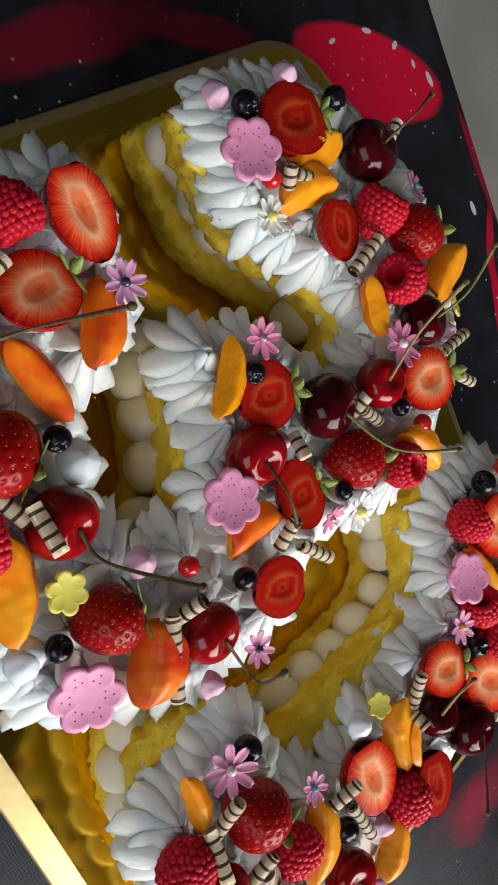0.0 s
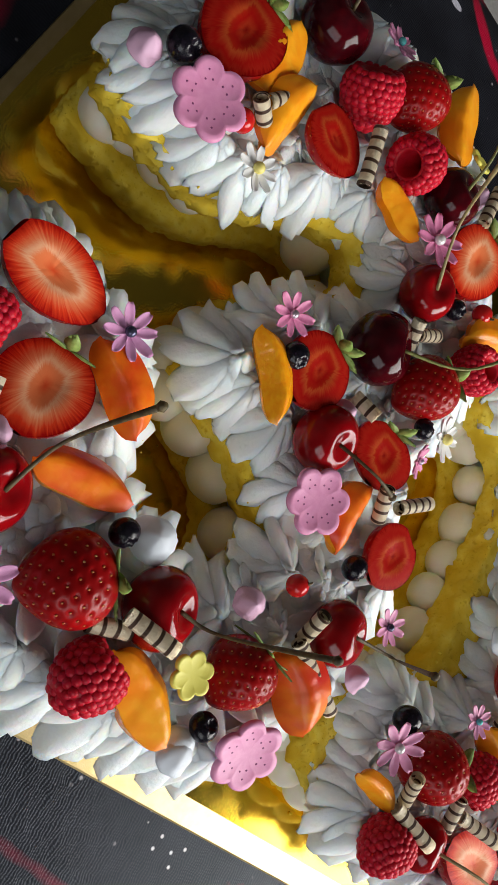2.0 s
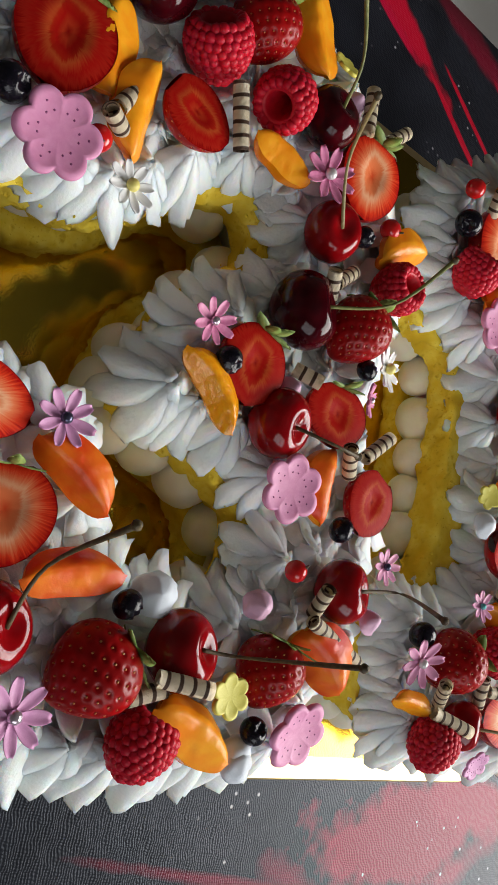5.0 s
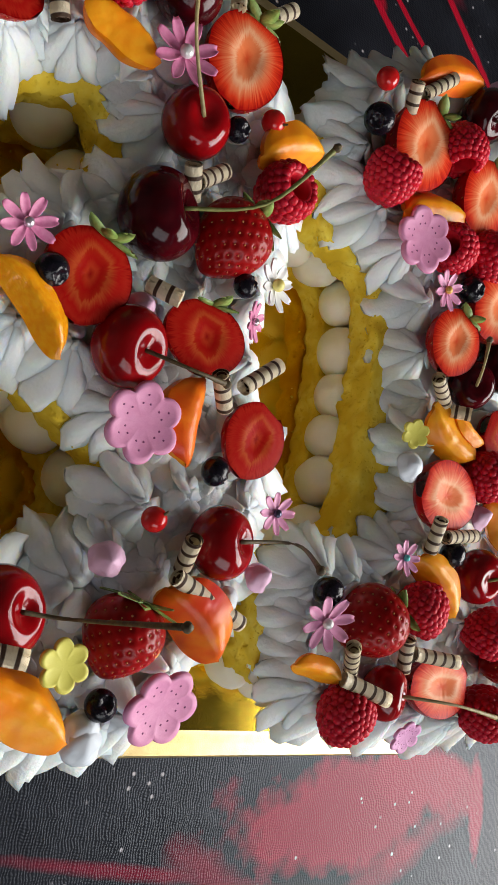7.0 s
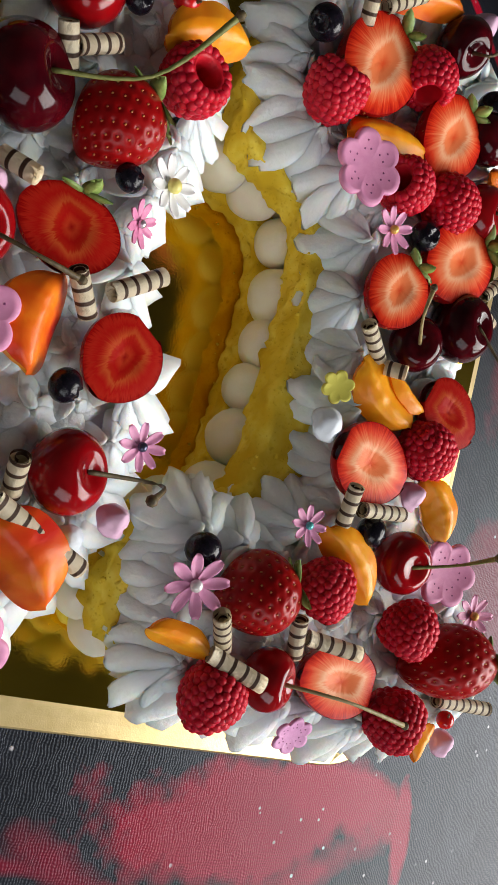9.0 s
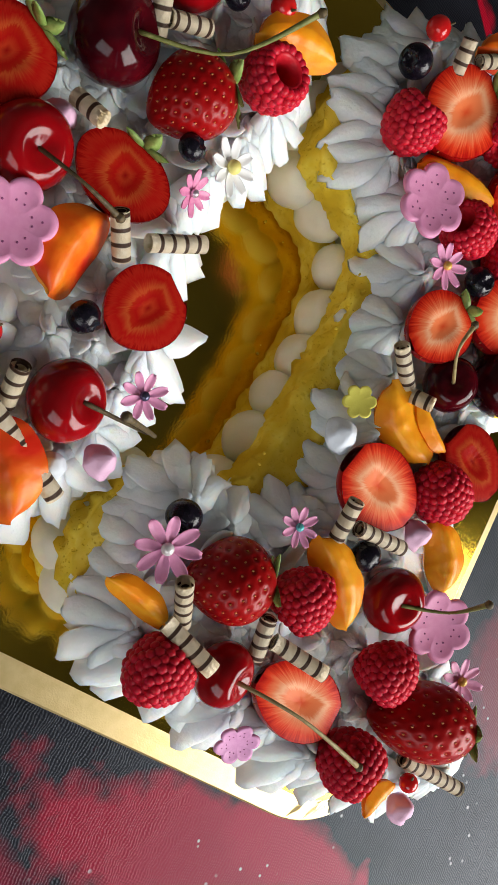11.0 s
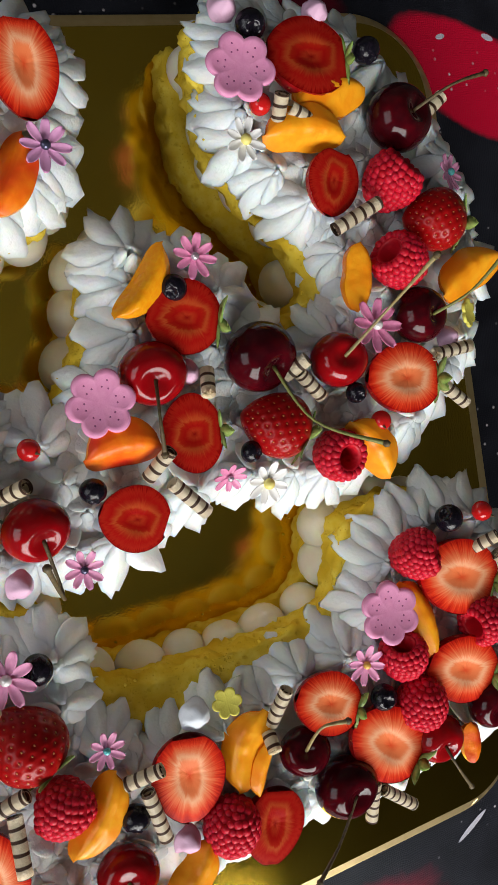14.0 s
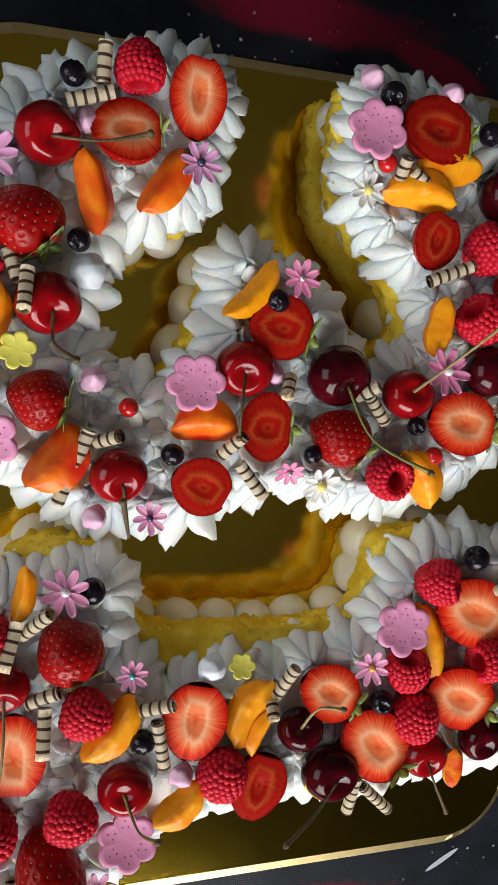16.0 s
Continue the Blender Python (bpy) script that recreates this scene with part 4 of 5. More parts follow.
def raspberry_mesh(seed):
    """Drupelets packed in rings round a hollow; the open end looks along +z."""
    rng, bm = random.Random(seed), bmesh.new()
    rows = [(0.0098, 0.0088, 18), (0.0074, 0.0106, 21), (0.0048, 0.0113, 22), (0.0022, 0.0114, 22), (-0.0004, 0.0110, 21), (-0.0030, 0.0102, 20), (-0.0056, 0.0089, 17), (-0.0080, 0.0070, 14), (-0.0099, 0.0046, 9), (-0.0110, 0.0018, 4)]
    for k, (z, r, n) in enumerate(rows):
        for i in range(n):
            a = 2 * math.pi * (i + 0.5 * (k % 2) + rng.uniform(-0.12, 0.12)) / n
            rad = rng.uniform(0.0019, 0.0022)
            p = Vector((r * math.cos(a), r * math.sin(a), z + rng.uniform(-0.0004, 0.0004))) * 0.88
            bmesh.ops.create_icosphere(bm, subdivisions=2, radius=rad, matrix=Matrix.Translation(p))
    return mesh_of("flesh", bm, RASP)


def hollow_mesh():
    prof = ((0.0070, 0.0092), (0.0060, 0.0098), (0.0050, 0.0088), (0.0044, 0.004), (0.0036, -0.002), (0.0012, -0.005), (0.0060, -0.0094), (0.0102, -0.003), (0.0110, 0.004))
    def f(u, v):
        k = min(int(v * 8), 7)
        t = v * 8 - k
        r, z = prof[k][0] * (1 - t) + prof[k + 1][0] * t, prof[k][1] * (1 - t) + prof[k + 1][1] * t
        return (r * math.cos(6.2832 * u), r * math.sin(6.2832 * u), z)
    return mesh_of("hollow", grid_bm(f, 20, 8, caps=False), HOLE)


RASPS, HOLLOW = [raspberry_mesh(s) for s in (1, 2, 3)], hollow_mesh()


def raspberry(x, y, z, axis=(0, 0, 1), size=1.0):
    """axis: where the open end looks."""
    ob = stand("raspberry", x, y, z, axis, RNG.uniform(0, 360), "fresh red raspberry with its hollow showing" if axis[2] > 0.5 else "fresh red raspberry lying on its side", "raspberry", "raspberries on the cakes")
    s = Matrix.Diagonal((size, size, size, 1))
    tagged(part("flesh", RNG.choice(RASPS), None, ob), kind="stuff").matrix_basis = s
    part("hollow", HOLLOW, None, ob).matrix_basis = s
    PRESSED.append((x, y, 0.011 * size))


def blueberry_mesh():
    def f(u, v):
        a, b = 2 * math.pi * u, math.pi * (0.02 + 0.96 * v)
        crown = 0.16 * math.exp(-((b - 0.50) / 0.10) ** 2) * (0.6 + 0.4 * math.cos(5 * a)) - 0.30 * math.exp(-((b / 0.40) ** 2))
        wrinkle = 1 + 0.02 * noise.noise(Vector((4 * math.sin(b) * math.cos(a), 4 * math.sin(b) * math.sin(a), 4 * math.cos(b))))
        return (wrinkle * math.sin(b) * math.cos(a), wrinkle * math.sin(b) * math.sin(a), wrinkle * 0.9 * math.cos(b) + crown)
    return mesh_of("blueberry", grid_bm(f, 30, 22), BLUE)


BLUE_MESH = blueberry_mesh()


def blueberry(x, y, z, r):
    ob = new("blueberry", BLUE_MESH)
    ob.matrix_basis = Matrix.Translation((x, y, z)) @ Euler((RNG.uniform(-1.2, 1.2), RNG.uniform(-1.2, 1.2), RNG.uniform(0, 6))).to_matrix().to_4x4() @ Matrix.Diagonal((r, r, r, 1))
    tagged(ob, "small glossy blue-black blueberry set in cream", "blueberry", "blueberries on the cakes")
    PRESSED.append((x, y, r))


def currant(x, y, z, r):
    ob = stand("red_currant", x, y, z, lean(0.8), 0, "small shiny red currant on the cream", "currant", "red currants on the cakes")
    part("berry", sphere_bm(r), CURRANT, ob)
    part("tip", tube_bm([(0, 0, r * 0.9), (0.0002, 0, r * 1.1), (0.0006, 0, r * 1.35)], [0.0006, 0.0005, 0.0003], 6), STEM["brown"], ob)


def wedge_meshes(wide, deep, bend, seed):
    """A wedge of stone fruit of unit length along x: two cut faces that meet in a blunt ridge above, rounded skin below."""
    def ring(v):
        s = 2 * v - 1
        taper = max(0.0, 1 - abs(s) ** 3.0) ** 0.60 + 0.03
        return s, taper * (1 + 0.08 * noise.noise(Vector((s * 2.2, seed, 0)))), bend * (1 - s * s)

    def above(u, v):
        s, k, y0 = ring(v)
        t = 2 * u - 1
        top = (0.22 - abs(t - 0.12) if abs(t - 0.12) > 0.16 else 0.06 - 0.6 * (t - 0.12) ** 2 / 0.16) + 0.78
        rough = 0.035 * noise.noise(Vector((s * 5, t * 3, seed))) + 0.02 * noise.noise(Vector((s * 13, t * 8, seed)))
        return (0.5 * s * (1 - 0.05 * t), y0 + wide * k * t, deep * (k * top * 0.62 + rough * k - 0.25 * k))

    def below(u, v):
        s, k, y0 = ring(v)
        t = 2 * u - 1
        top = (0.22 - abs(t - 0.12)) + 0.78
        low = deep * (k * top * 0.62 - 0.25 * k)
        return (0.5 * s * (1 - 0.05 * t), y0 + wide * k * t, low - deep * 0.85 * k * (1 - t * t) ** 0.5)

    return grid_bm(above, 17, 24, close_u=False), grid_bm(below, 17, 24, close_u=False)


WEDGES = {}
for kind, skin_m, cut_m, w, d, b in (("ripe", APRI_CUT, APRI, 0.24, 0.34, 0.07), ("blushed", APRI_RED, APRI_CUT, 0.24, 0.34, 0.07), ("mandarin", MANDARIN, MANDARIN, 0.23, 0.36, 0.14)):
    a_bm, c_bm = wedge_meshes(w, d, b, 3.0 * len(WEDGES))
    WEDGES[kind] = (mesh_of("cut_side", a_bm, skin_m), mesh_of("skin", c_bm, cut_m))
WEDGE_LABEL = {"ripe": "smooth orange apricot wedge lying on cream", "blushed": "red-blushed orange apricot wedge lying on cream", "mandarin": "peeled juicy orange mandarin segment on cream"}


def wedge(x0, y0, x1, y1, z, kind="ripe", roll=0.0, fat=1.0):
    d = Vector((x1 - x0, y1 - y0, 0))
    long = d.length * 1.06
    name = "mandarin_segment" if kind == "mandarin" else "apricot_wedge"
    ob = stand(name, (x0 + x1) / 2, (y0 + y1) / 2, z, label=WEDGE_LABEL[kind], category="mandarin" if kind == "mandarin" else "apricot", group="fruit wedges on the cakes")
    ob.matrix_basis = Matrix.Translation(((x0 + x1) / 2, (y0 + y1) / 2, z)) @ Matrix.Rotation(math.atan2(d.y, d.x), 4, "Z") @ Matrix.Rotation(radians(roll * 0.4), 4, "X")
    across = fat * max(min(long, 0.034), 0.024)
    s = Matrix.Diagonal((long, across * 1.12, across, 1))
    for n, me in zip(("cut_side", "skin"), WEDGES[kind]):
        part(n, me, None, ob).matrix_basis = s
    PRESSED.append(((x0 + x1) / 2, (y0 + y1) / 2, 0.012))


def petal_outline(a, petals, ring, lobe):
    """Distance from the middle to the rim of a flower made of round petals."""
    best = 0.3
    for k in range(petals):
        c = 2 * math.pi * k / petals
        d = a - c
        s = ring * math.sin(d)
        if abs(s) < lobe and math.cos(d) > 0:
            best = max(best, ring * math.cos(d) + math.sqrt(lobe * lobe - s * s))
    return best


def cutter_flower_mesh(material, petals=6, ring=0.61, lobe=0.385, thick=0.13):
    """A rolled sugar flower: flat middle, petals that cup upwards, rounded rim, flat underside."""
    prof = ((0.0, thick), (0.45, thick), (0.80, thick + 0.05), (0.94, thick + 0.08), (0.99, thick * 0.8), (1.0, thick * 0.4), (0.96, 0.0), (0.5, -0.03), (0.0, -0.03))
    def f(u, v):
        k = min(int(v * 8 + 1e-6), 7)
        t = v * 8 - k
        r, z = prof[k][0] * (1 - t) + prof[k + 1][0] * t, prof[k][1] * (1 - t) + prof[k + 1][1] * t
        a = 2 * math.pi * u
        o = petal_outline(a, petals, ring, lobe)
        cup = 0.07 * (r * o) ** 3
        return (max(r, 0.004) * o * math.cos(a), max(r, 0.004) * o * math.sin(a), z + cup)
    return mesh_of("sugar_paste", grid_bm(f, 96, 8), material)


def pit_mesh():
    bm = bmesh.new()
    for k in range(6):
        for r, off in ((0.46, -0.16), (0.46, 0.16), (0.66, 0.0)):
            a = 2 * math.pi * k / 6 + off * 1.3
            z = 0.15 + (0.05 * (r - 0.45) / 0.35 if r > 0.45 else 0) + 0.07 * r**3 - 0.02
            bmesh.ops.create_icosphere(bm, subdivisions=1, radius=0.036, matrix=Matrix.Translation((r * math.cos(a), r * math.sin(a), z - 0.012)))
    return mesh_of("dot_pattern", bm, PIT)


BIG_FLOWER, SMALL_YELLOW, PITS = cutter_flower_mesh(PINK), cutter_flower_mesh(YELLOW, 6, 0.64, 0.36, 0.2), pit_mesh()
LACE_FLOWER = cutter_flower_mesh(LILAC, 6, 0.66, 0.36, 0.12)


def cutter_flower(x, y, z, r, kind="pink", tilt=(0, 0), spin=None):
    me, label = {"pink": (BIG_FLOWER, "large pale pink sugar paste flower with pricked dots"), "yellow": (SMALL_YELLOW, "small lemon yellow sugar paste flower"), "lace": (LACE_FLOWER, "small lilac sugar paste flower with pricked dots")}[kind]
    ob = stand("sugar_flower", x, y, z, (tilt[0], tilt[1], 1.0), RNG.uniform(0, 60) if spin is None else spin, label, "sugar flower", "sugar flowers on the cakes")
    s = Matrix.Diagonal((r, r, r * 0.9, 1))
    part("sugar_paste", me, None, ob).matrix_basis = s
    part("dot_pattern", PITS, None, ob, "tiny darker pricked dots").matrix_basis = s
    PRESSED.append((x, y, r * 0.8))


def petal_mesh(material):
    """One narrow petal of unit length along x, cupped, with a raised rim."""
    def f(u, v):
        s = v
        w = 0.21 * math.sin(math.pi * (0.06 + 0.90 * s)) ** 0.55 * (0.62 + 0.60 * s)
        a = 2 * math.pi * u
        thick = 0.055 * (1 if s < 0.97 else 0.6)
        return (0.06 + 0.94 * s, w * math.cos(a), 0.10 + 0.16 * s * s + thick * math.sin(a) + 0.10 * math.cos(a) ** 2)
    return mesh_of("petal", grid_bm(f, 12, 9), material)


PETALS = {"pink": petal_mesh(PINK), "deep": petal_mesh(PINK_DEEP), "lilac": petal_mesh(LILAC), "white": petal_mesh(WHITE)}
PEARL_MESH = {}
for pearl_name, pearl_mat in PEARL.items():
    PEARL_MESH[pearl_name] = mesh_of("pearl", sphere_bm(1.0, 0.9, 16, 10), pearl_mat)
DAISY_LABEL = {"pink": "small pink sugar daisy with a %s pearl centre", "deep": "small deep pink sugar daisy with a %s pearl centre", "lilac": "lilac sugar daisy with a %s pearl centre", "white": "white sugar daisy with a %s button centre"}


def daisy(x, y, z, r, kind="pink", pearl="dark", tilt=(0, 0), petals=8):
    ob = stand("sugar_daisy", x, y, z, (tilt[0] + RNG.uniform(-0.12, 0.12), tilt[1] + RNG.uniform(-0.12, 0.12), 1.0), RNG.uniform(0, 45), DAISY_LABEL[kind] % {"gold": "golden"}.get(pearl, pearl), "sugar flower", "sugar flowers on the cakes")
    for k in range(petals):
        s = r * RNG.uniform(0.93, 1.04)
        part("petal", PETALS[kind], None, ob).matrix_basis = Matrix.Rotation(2 * math.pi * k / petals + RNG.uniform(-0.05, 0.05), 4, "Z") @ Matrix.Diagonal((s, s, s, 1))
    p = r * (0.20 if pearl != "yellow" else 0.25)
    part("pearl", PEARL_MESH[pearl], None, ob, pearl + " sugar pearl").matrix_basis = Matrix.Translation((0, 0, r * 0.20 + p * 0.5)) @ Matrix.Diagonal((p, p, p, 1))
    PRESSED.append((x, y, r * 0.8))


def kiss_mesh(material, point):
    def f(u, v):
        a = 2 * math.pi * u
        r = max(0.0, 1 - v**1.7) ** 0.62 + 0.03
        k = 1 + 0.16 * noise.noise(Vector((1.5 * math.cos(a), 1.5 * math.sin(a), 3 * v + point))) + 0.05 * math.cos(5 * a + 4 * v)
        return (r * k * math.cos(a) + 0.12 * v * v, r * k * math.sin(a), v * (0.95 + point * v**3))
    return mesh_of("meringue_kiss", grid_bm(f, 24, 14), material)


KISSES = {"pink": kiss_mesh(KISS, 0.35), "white": kiss_mesh(BALL, 0.05)}


def kiss(x, y, z, r, kind="pink", tilt=None):
    ob = new("meringue_kiss", KISSES[kind])
    axis = Vector((*(tilt or (RNG.uniform(-0.3, 0.3), RNG.uniform(-0.3, 0.3))), 1.0))
    ob.matrix_basis = Matrix.Translation((x, y, z)) @ Vector((0, 0, 1)).rotation_difference(axis).to_matrix().to_4x4() @ Matrix.Diagonal((r, r, r * 1.05, 1))
    tagged(ob, {"pink": "small pale pink meringue kiss on the cream", "white": "small bluish white meringue ball on the cream"}[kind], "meringue", "meringue kisses on the cakes")


def wafer_bm(long, r):
    """A rolled wafer: hollow, with a curled inner layer showing at the ends."""
    bm = bmesh.new()
    n, turns, levels = 40, 2.2, max(6, int(long / 0.003))
    rows = []
    for j in range(levels + 1):
        z = -long / 2 + long * j / levels
        row = []
        for i in range(n + 1):
            t = i / n
            a = 2 * math.pi * turns * t
            rad = r * (0.42 + 0.58 * min(1.0, t * turns / 1.2)) * (1 + 0.02 * noise.noise(Vector((z * 300, a, r * 900))))
            row.append(bm.verts.new((rad * math.cos(a), rad * math.sin(a), z)))
        rows.append(row)
    for a, b in zip(rows, rows[1:]):
        for i in range(n):
            bm.faces.new((a[i], a[i + 1], b[i + 1], b[i]))
    bmesh.ops.solidify(bm, geom=bm.faces[:], thickness=r * 0.16)
    return bm


def wafer(x0, y0, z0, x1, y1, z1, r=0.0029):
    a, b = Vector((x0, y0, z0)), Vector((x1, y1, z1))
    ob = new("wafer_roll", mesh_of("wafer_roll", wafer_bm((b - a).length, r), WAFER))
    ob.matrix_basis = Matrix.Translation((a + b) / 2) @ Vector((0, 0, 1)).rotation_difference(b - a).to_matrix().to_4x4() @ Matrix.Rotation(RNG.uniform(0, 6), 4, "Z")
    tagged(ob, "thin rolled wafer striped cream and dark brown", "wafer", "striped wafer rolls on the cakes")


# left arm of the three
strawberry_half(-0.0484, 0.0699, 0.0675, (-0.0568, -0.9984), 0.9609, 0.82, "pale")
raspberry(-0.0732, 0.0803, 0.066, (0.0276, -0.9996, 0.1), 0.8957)
blueberry(-0.0997, 0.0728, 0.067, 0.0054)
wafer(-0.0875, 0.0861, 0.07, -0.088, 0.0703, 0.068)
wafer(-0.0839, 0.0672, 0.07, -0.1022, 0.0618, 0.068)
cherry(-0.109, 0.0493, 0.064, 0.0131, "red", [(0.0022, -0.0042, 0.009), (0.0193, -0.0048, 0.017), (0.0325, -0.009, 0.0492)], "brown")
strawberry_half(-0.078, 0.0541, 0.0675, (-0.9992, -0.0395), 0.8157, 1.1595, "pale", (0, 0.45, 1), leaves=True)
kiss(-0.0938, 0.057, 0.062, 0.0051, "pink")
daisy(-0.0474, 0.0436, 0.067, 0.0095, "lilac", "dark", (0, 0))
wedge(-0.0942, 0.0434, -0.0877, 0.0124, 0.067, "blushed", -48, 0.8)
wedge(-0.0543, 0.0481, -0.0706, 0.0226, 0.067, "blushed", 48, 0.9)
blueberry(-0.0962, 0.0083, 0.067, 0.005)
strawberry(-0.1178, 0.0153, 0.065, (-0.6083, 0.7937), 0.8134, 1.1979, -0.25)
daisy(-0.131, 0.0383, 0.067, 0.0111, "lilac", "silver", (0, 0))
wafer(-0.1196, -0.0098, 0.07, -0.1242, 0.0036, 0.068)
wafer(-0.1163, -0.0048, 0.072, -0.1178, -0.0222, 0.078)
raspberry(-0.1378, -0.0069, 0.066, (0.9161, -0.4009, 0.1), 0.9691)
wedge(-0.1267, -0.0111, -0.1409, -0.0423, 0.067, "ripe", -48, 1)
kiss(-0.0913, -0.0037, 0.062, 0.0075, "white")
cherry(-0.1079, -0.0176, 0.064, 0.0134, "red", [(0.0033, -0.006, 0.01), (0.0017, -0.0157, 0.0137), (0.0067, -0.0226, 0.0573)], "brown")
cutter_flower(-0.1199, -0.0372, 0.068, 0.0081, "yellow", (0, 0))
strawberry(-0.1118, -0.0564, 0.065, (-0.9626, 0.2708), 0.7127, 1.1705, -0.25)
blueberry(-0.1309, -0.0524, 0.067, 0.005)
kiss(-0.1424, -0.0501, 0.062, 0.0067, "white")
cutter_flower(-0.1306, -0.0731, 0.066, 0.0137, "pink", (-0.35, -0.1))
kiss(-0.139, -0.0497, 0.062, 0.006, "white")

# middle of the three
kiss(-0.0883, -0.0481, 0.062, 0.0055, "pink")
currant(-0.0743, -0.0593, 0.067, 0.0042)
cherry(-0.0775, -0.0885, 0.064, 0.0124, "red", [(0.002, -0.0053, 0.0077), (0.0038, -0.0252, 0.0092), (-0.0045, -0.0038, 0.0456)], "brown")
wafer(-0.0783, -0.0708, 0.074, -0.0881, -0.0746, 0.064)
wafer(-0.0907, -0.069, 0.07, -0.103, -0.1002, 0.066)
wedge(-0.0951, -0.0693, -0.1146, -0.0922, 0.067, "blushed", 48, 1.25)
kiss(-0.087, -0.1069, 0.062, 0.0052, "pink")
kiss(-0.0954, -0.0955, 0.062, 0.0042, "white")
daisy(-0.0643, -0.1064, 0.067, 0.0079, "pink", "dark", (0, 0))
blueberry(-0.0549, -0.0791, 0.067, 0.0052)
strawberry_half(-0.042, -0.0932, 0.0675, (-0.9109, 0.4126), 0.7582, 1.1068, "deep")
wedge(-0.0546, -0.0674, -0.0262, -0.0684, 0.067, "blushed", 48, 1.25)
cutter_flower(-0.0459, -0.0481, 0.068, 0.0132, "pink", (-0.15, 0.1))
wedge(-0.0114, 0.0053, -0.0331, -0.0179, 0.067, "mandarin", 20, 0.72)
daisy(0.0005, -0.0004, 0.067, 0.0086, "deep", "silver", (0, 0))
blueberry(-0.0097, -0.0108, 0.067, 0.0053)
strawberry_half(-0.008, -0.0222, 0.0675, (-0.9725, 0.2328), 0.827, 1.1318, "deep", leaves=True)
cherry(-0.0232, -0.0411, 0.064, 0.0130, "red", [(-0.0021, -0.004, 0.0084), (-0.0053, -0.0155, 0.0166), (-0.0053, -0.0287, 0.014)], "brown")
strawberry_half(-0.0133, -0.0668, 0.0675, (-0.9989, 0.0472), 0.6863, 1.4779, "deep", leaves=True)
wafer(-0.0248, -0.07, 0.074, -0.0334, -0.0796, 0.066)
wafer(-0.0255, -0.0827, 0.07, -0.013, -0.098, 0.068)
wafer(-0.0045, -0.053, 0.07, -0.0012, -0.0435, 0.064)
kiss(-0.0088, -0.0433, 0.062, 0.0048, "pink")
cherry(0.0218, -0.0424, 0.065, 0.0150, "dark", [(0.0035, -0.0084, 0.0099), (0.01, -0.0277, 0.0186), (0.0298, -0.04, 0.0344)], "green")
strawberry(0.0229, -0.0705, 0.065, (-0.8738, 0.4862), 0.8042, 1.1078, -0.25)
blueberry(0.0101, -0.0788, 0.067, 0.0045)
daisy(0.0007, -0.0868, 0.062, 0.0073, "deep", "silver", (0, -0.7))
daisy(0.0157, -0.0927, 0.063, 0.0097, "white", "yellow", (0, -0.3))
raspberry(0.049, -0.0888, 0.066, (0.1, -0.1, 1), 0.9472)
wedge(0.0583, -0.0774, 0.0724, -0.1034, 0.067, "ripe", 48, 1)
currant(0.0723, -0.0791, 0.067, 0.0044)
wafer(0.0383, -0.0464, 0.074, 0.03, -0.0523, 0.067)
wafer(0.0356, -0.0515, 0.07, 0.0462, -0.0634, 0.066)
cherry(0.0581, -0.05, 0.064, 0.0122, "red", [(-0.0012, 0.002, 0.0086), (0.0141, 0.0177, 0.0217), (0.0201, 0.0334, 0.0473)], "pale")
blueberry(0.0622, -0.065, 0.067, 0.0045)
daisy(0.0752, -0.0388, 0.067, 0.012, "deep", "white", (0, 0))
strawberry_half(0.0869, -0.0633, 0.0675, (-0.9832, 0.1827), 1.0387, 0.9599, "pale", leaves=True)

# right arm of the three
wedge(0.0757, -0.005, 0.0699, -0.0308, 0.067, "ripe", -48, 1)
raspberry(0.0954, -0.0144, 0.066, (-0.8028, 0.5962, 0.3), 1.0305)
strawberry(0.115, 0.0018, 0.065, (-0.9734, 0.2291), 0.7557, 1.1813, -0.25)
cherry(0.1018, -0.0378, 0.064, 0.0129, "dark", [(0.0046, -0.0011, 0.0097), (0.0128, 0.0064, 0.021), (0.0254, 0.0215, 0.0331)], "green")
wedge(0.1155, -0.0307, 0.1474, -0.0172, 0.067, "ripe", -48, 1)
cutter_flower(0.1273, -0.0409, 0.064, 0.0067, "yellow", (0.6, 0))
kiss(0.1161, -0.0503, 0.062, 0.0051, "pink")
wafer(0.1035, -0.0559, 0.068, 0.1238, -0.0553, 0.068)
wafer(0.1053, -0.0672, 0.066, 0.1189, -0.0807, 0.066)
raspberry(0.095, 0.019, 0.066, (0.6431, 0.7658, 0.8), 1.0565)
strawberry_half(0.067, 0.0211, 0.0675, (-0.3734, -0.9277), 0.7576, 1.0113, "deep")
wafer(0.0843, 0.011, 0.072, 0.0633, 0.0025, 0.068)
daisy(0.1268, 0.0209, 0.064, 0.0085, "pink", "teal", (0.4, 0))
cherry(0.1055, 0.0458, 0.064, 0.0148, "dark", [(0.0044, 0.0012, 0.0103), (0.0139, 0.0066, 0.0199), (0.0332, 0.0111, 0.018)], "brown")
wafer(0.1251, 0.0523, 0.07, 0.1175, 0.0467, 0.068)
blueberry(0.0921, 0.0727, 0.067, 0.0058)
blueberry(0.0408, 0.0833, 0.067, 0.0061)
strawberry_half(0.0639, 0.0714, 0.0675, (-0.9951, 0.0986), 1.017, 1.0184, "deep", (0, 0.2, 1), leaves=True)
cutter_flower(0.0329, 0.067, 0.068, 0.0139, "pink", (-0.2, 0.1))
currant(0.0394, 0.0539, 0.067, 0.0044)
wafer(0.0461, 0.0555, 0.074, 0.0457, 0.0452, 0.066)
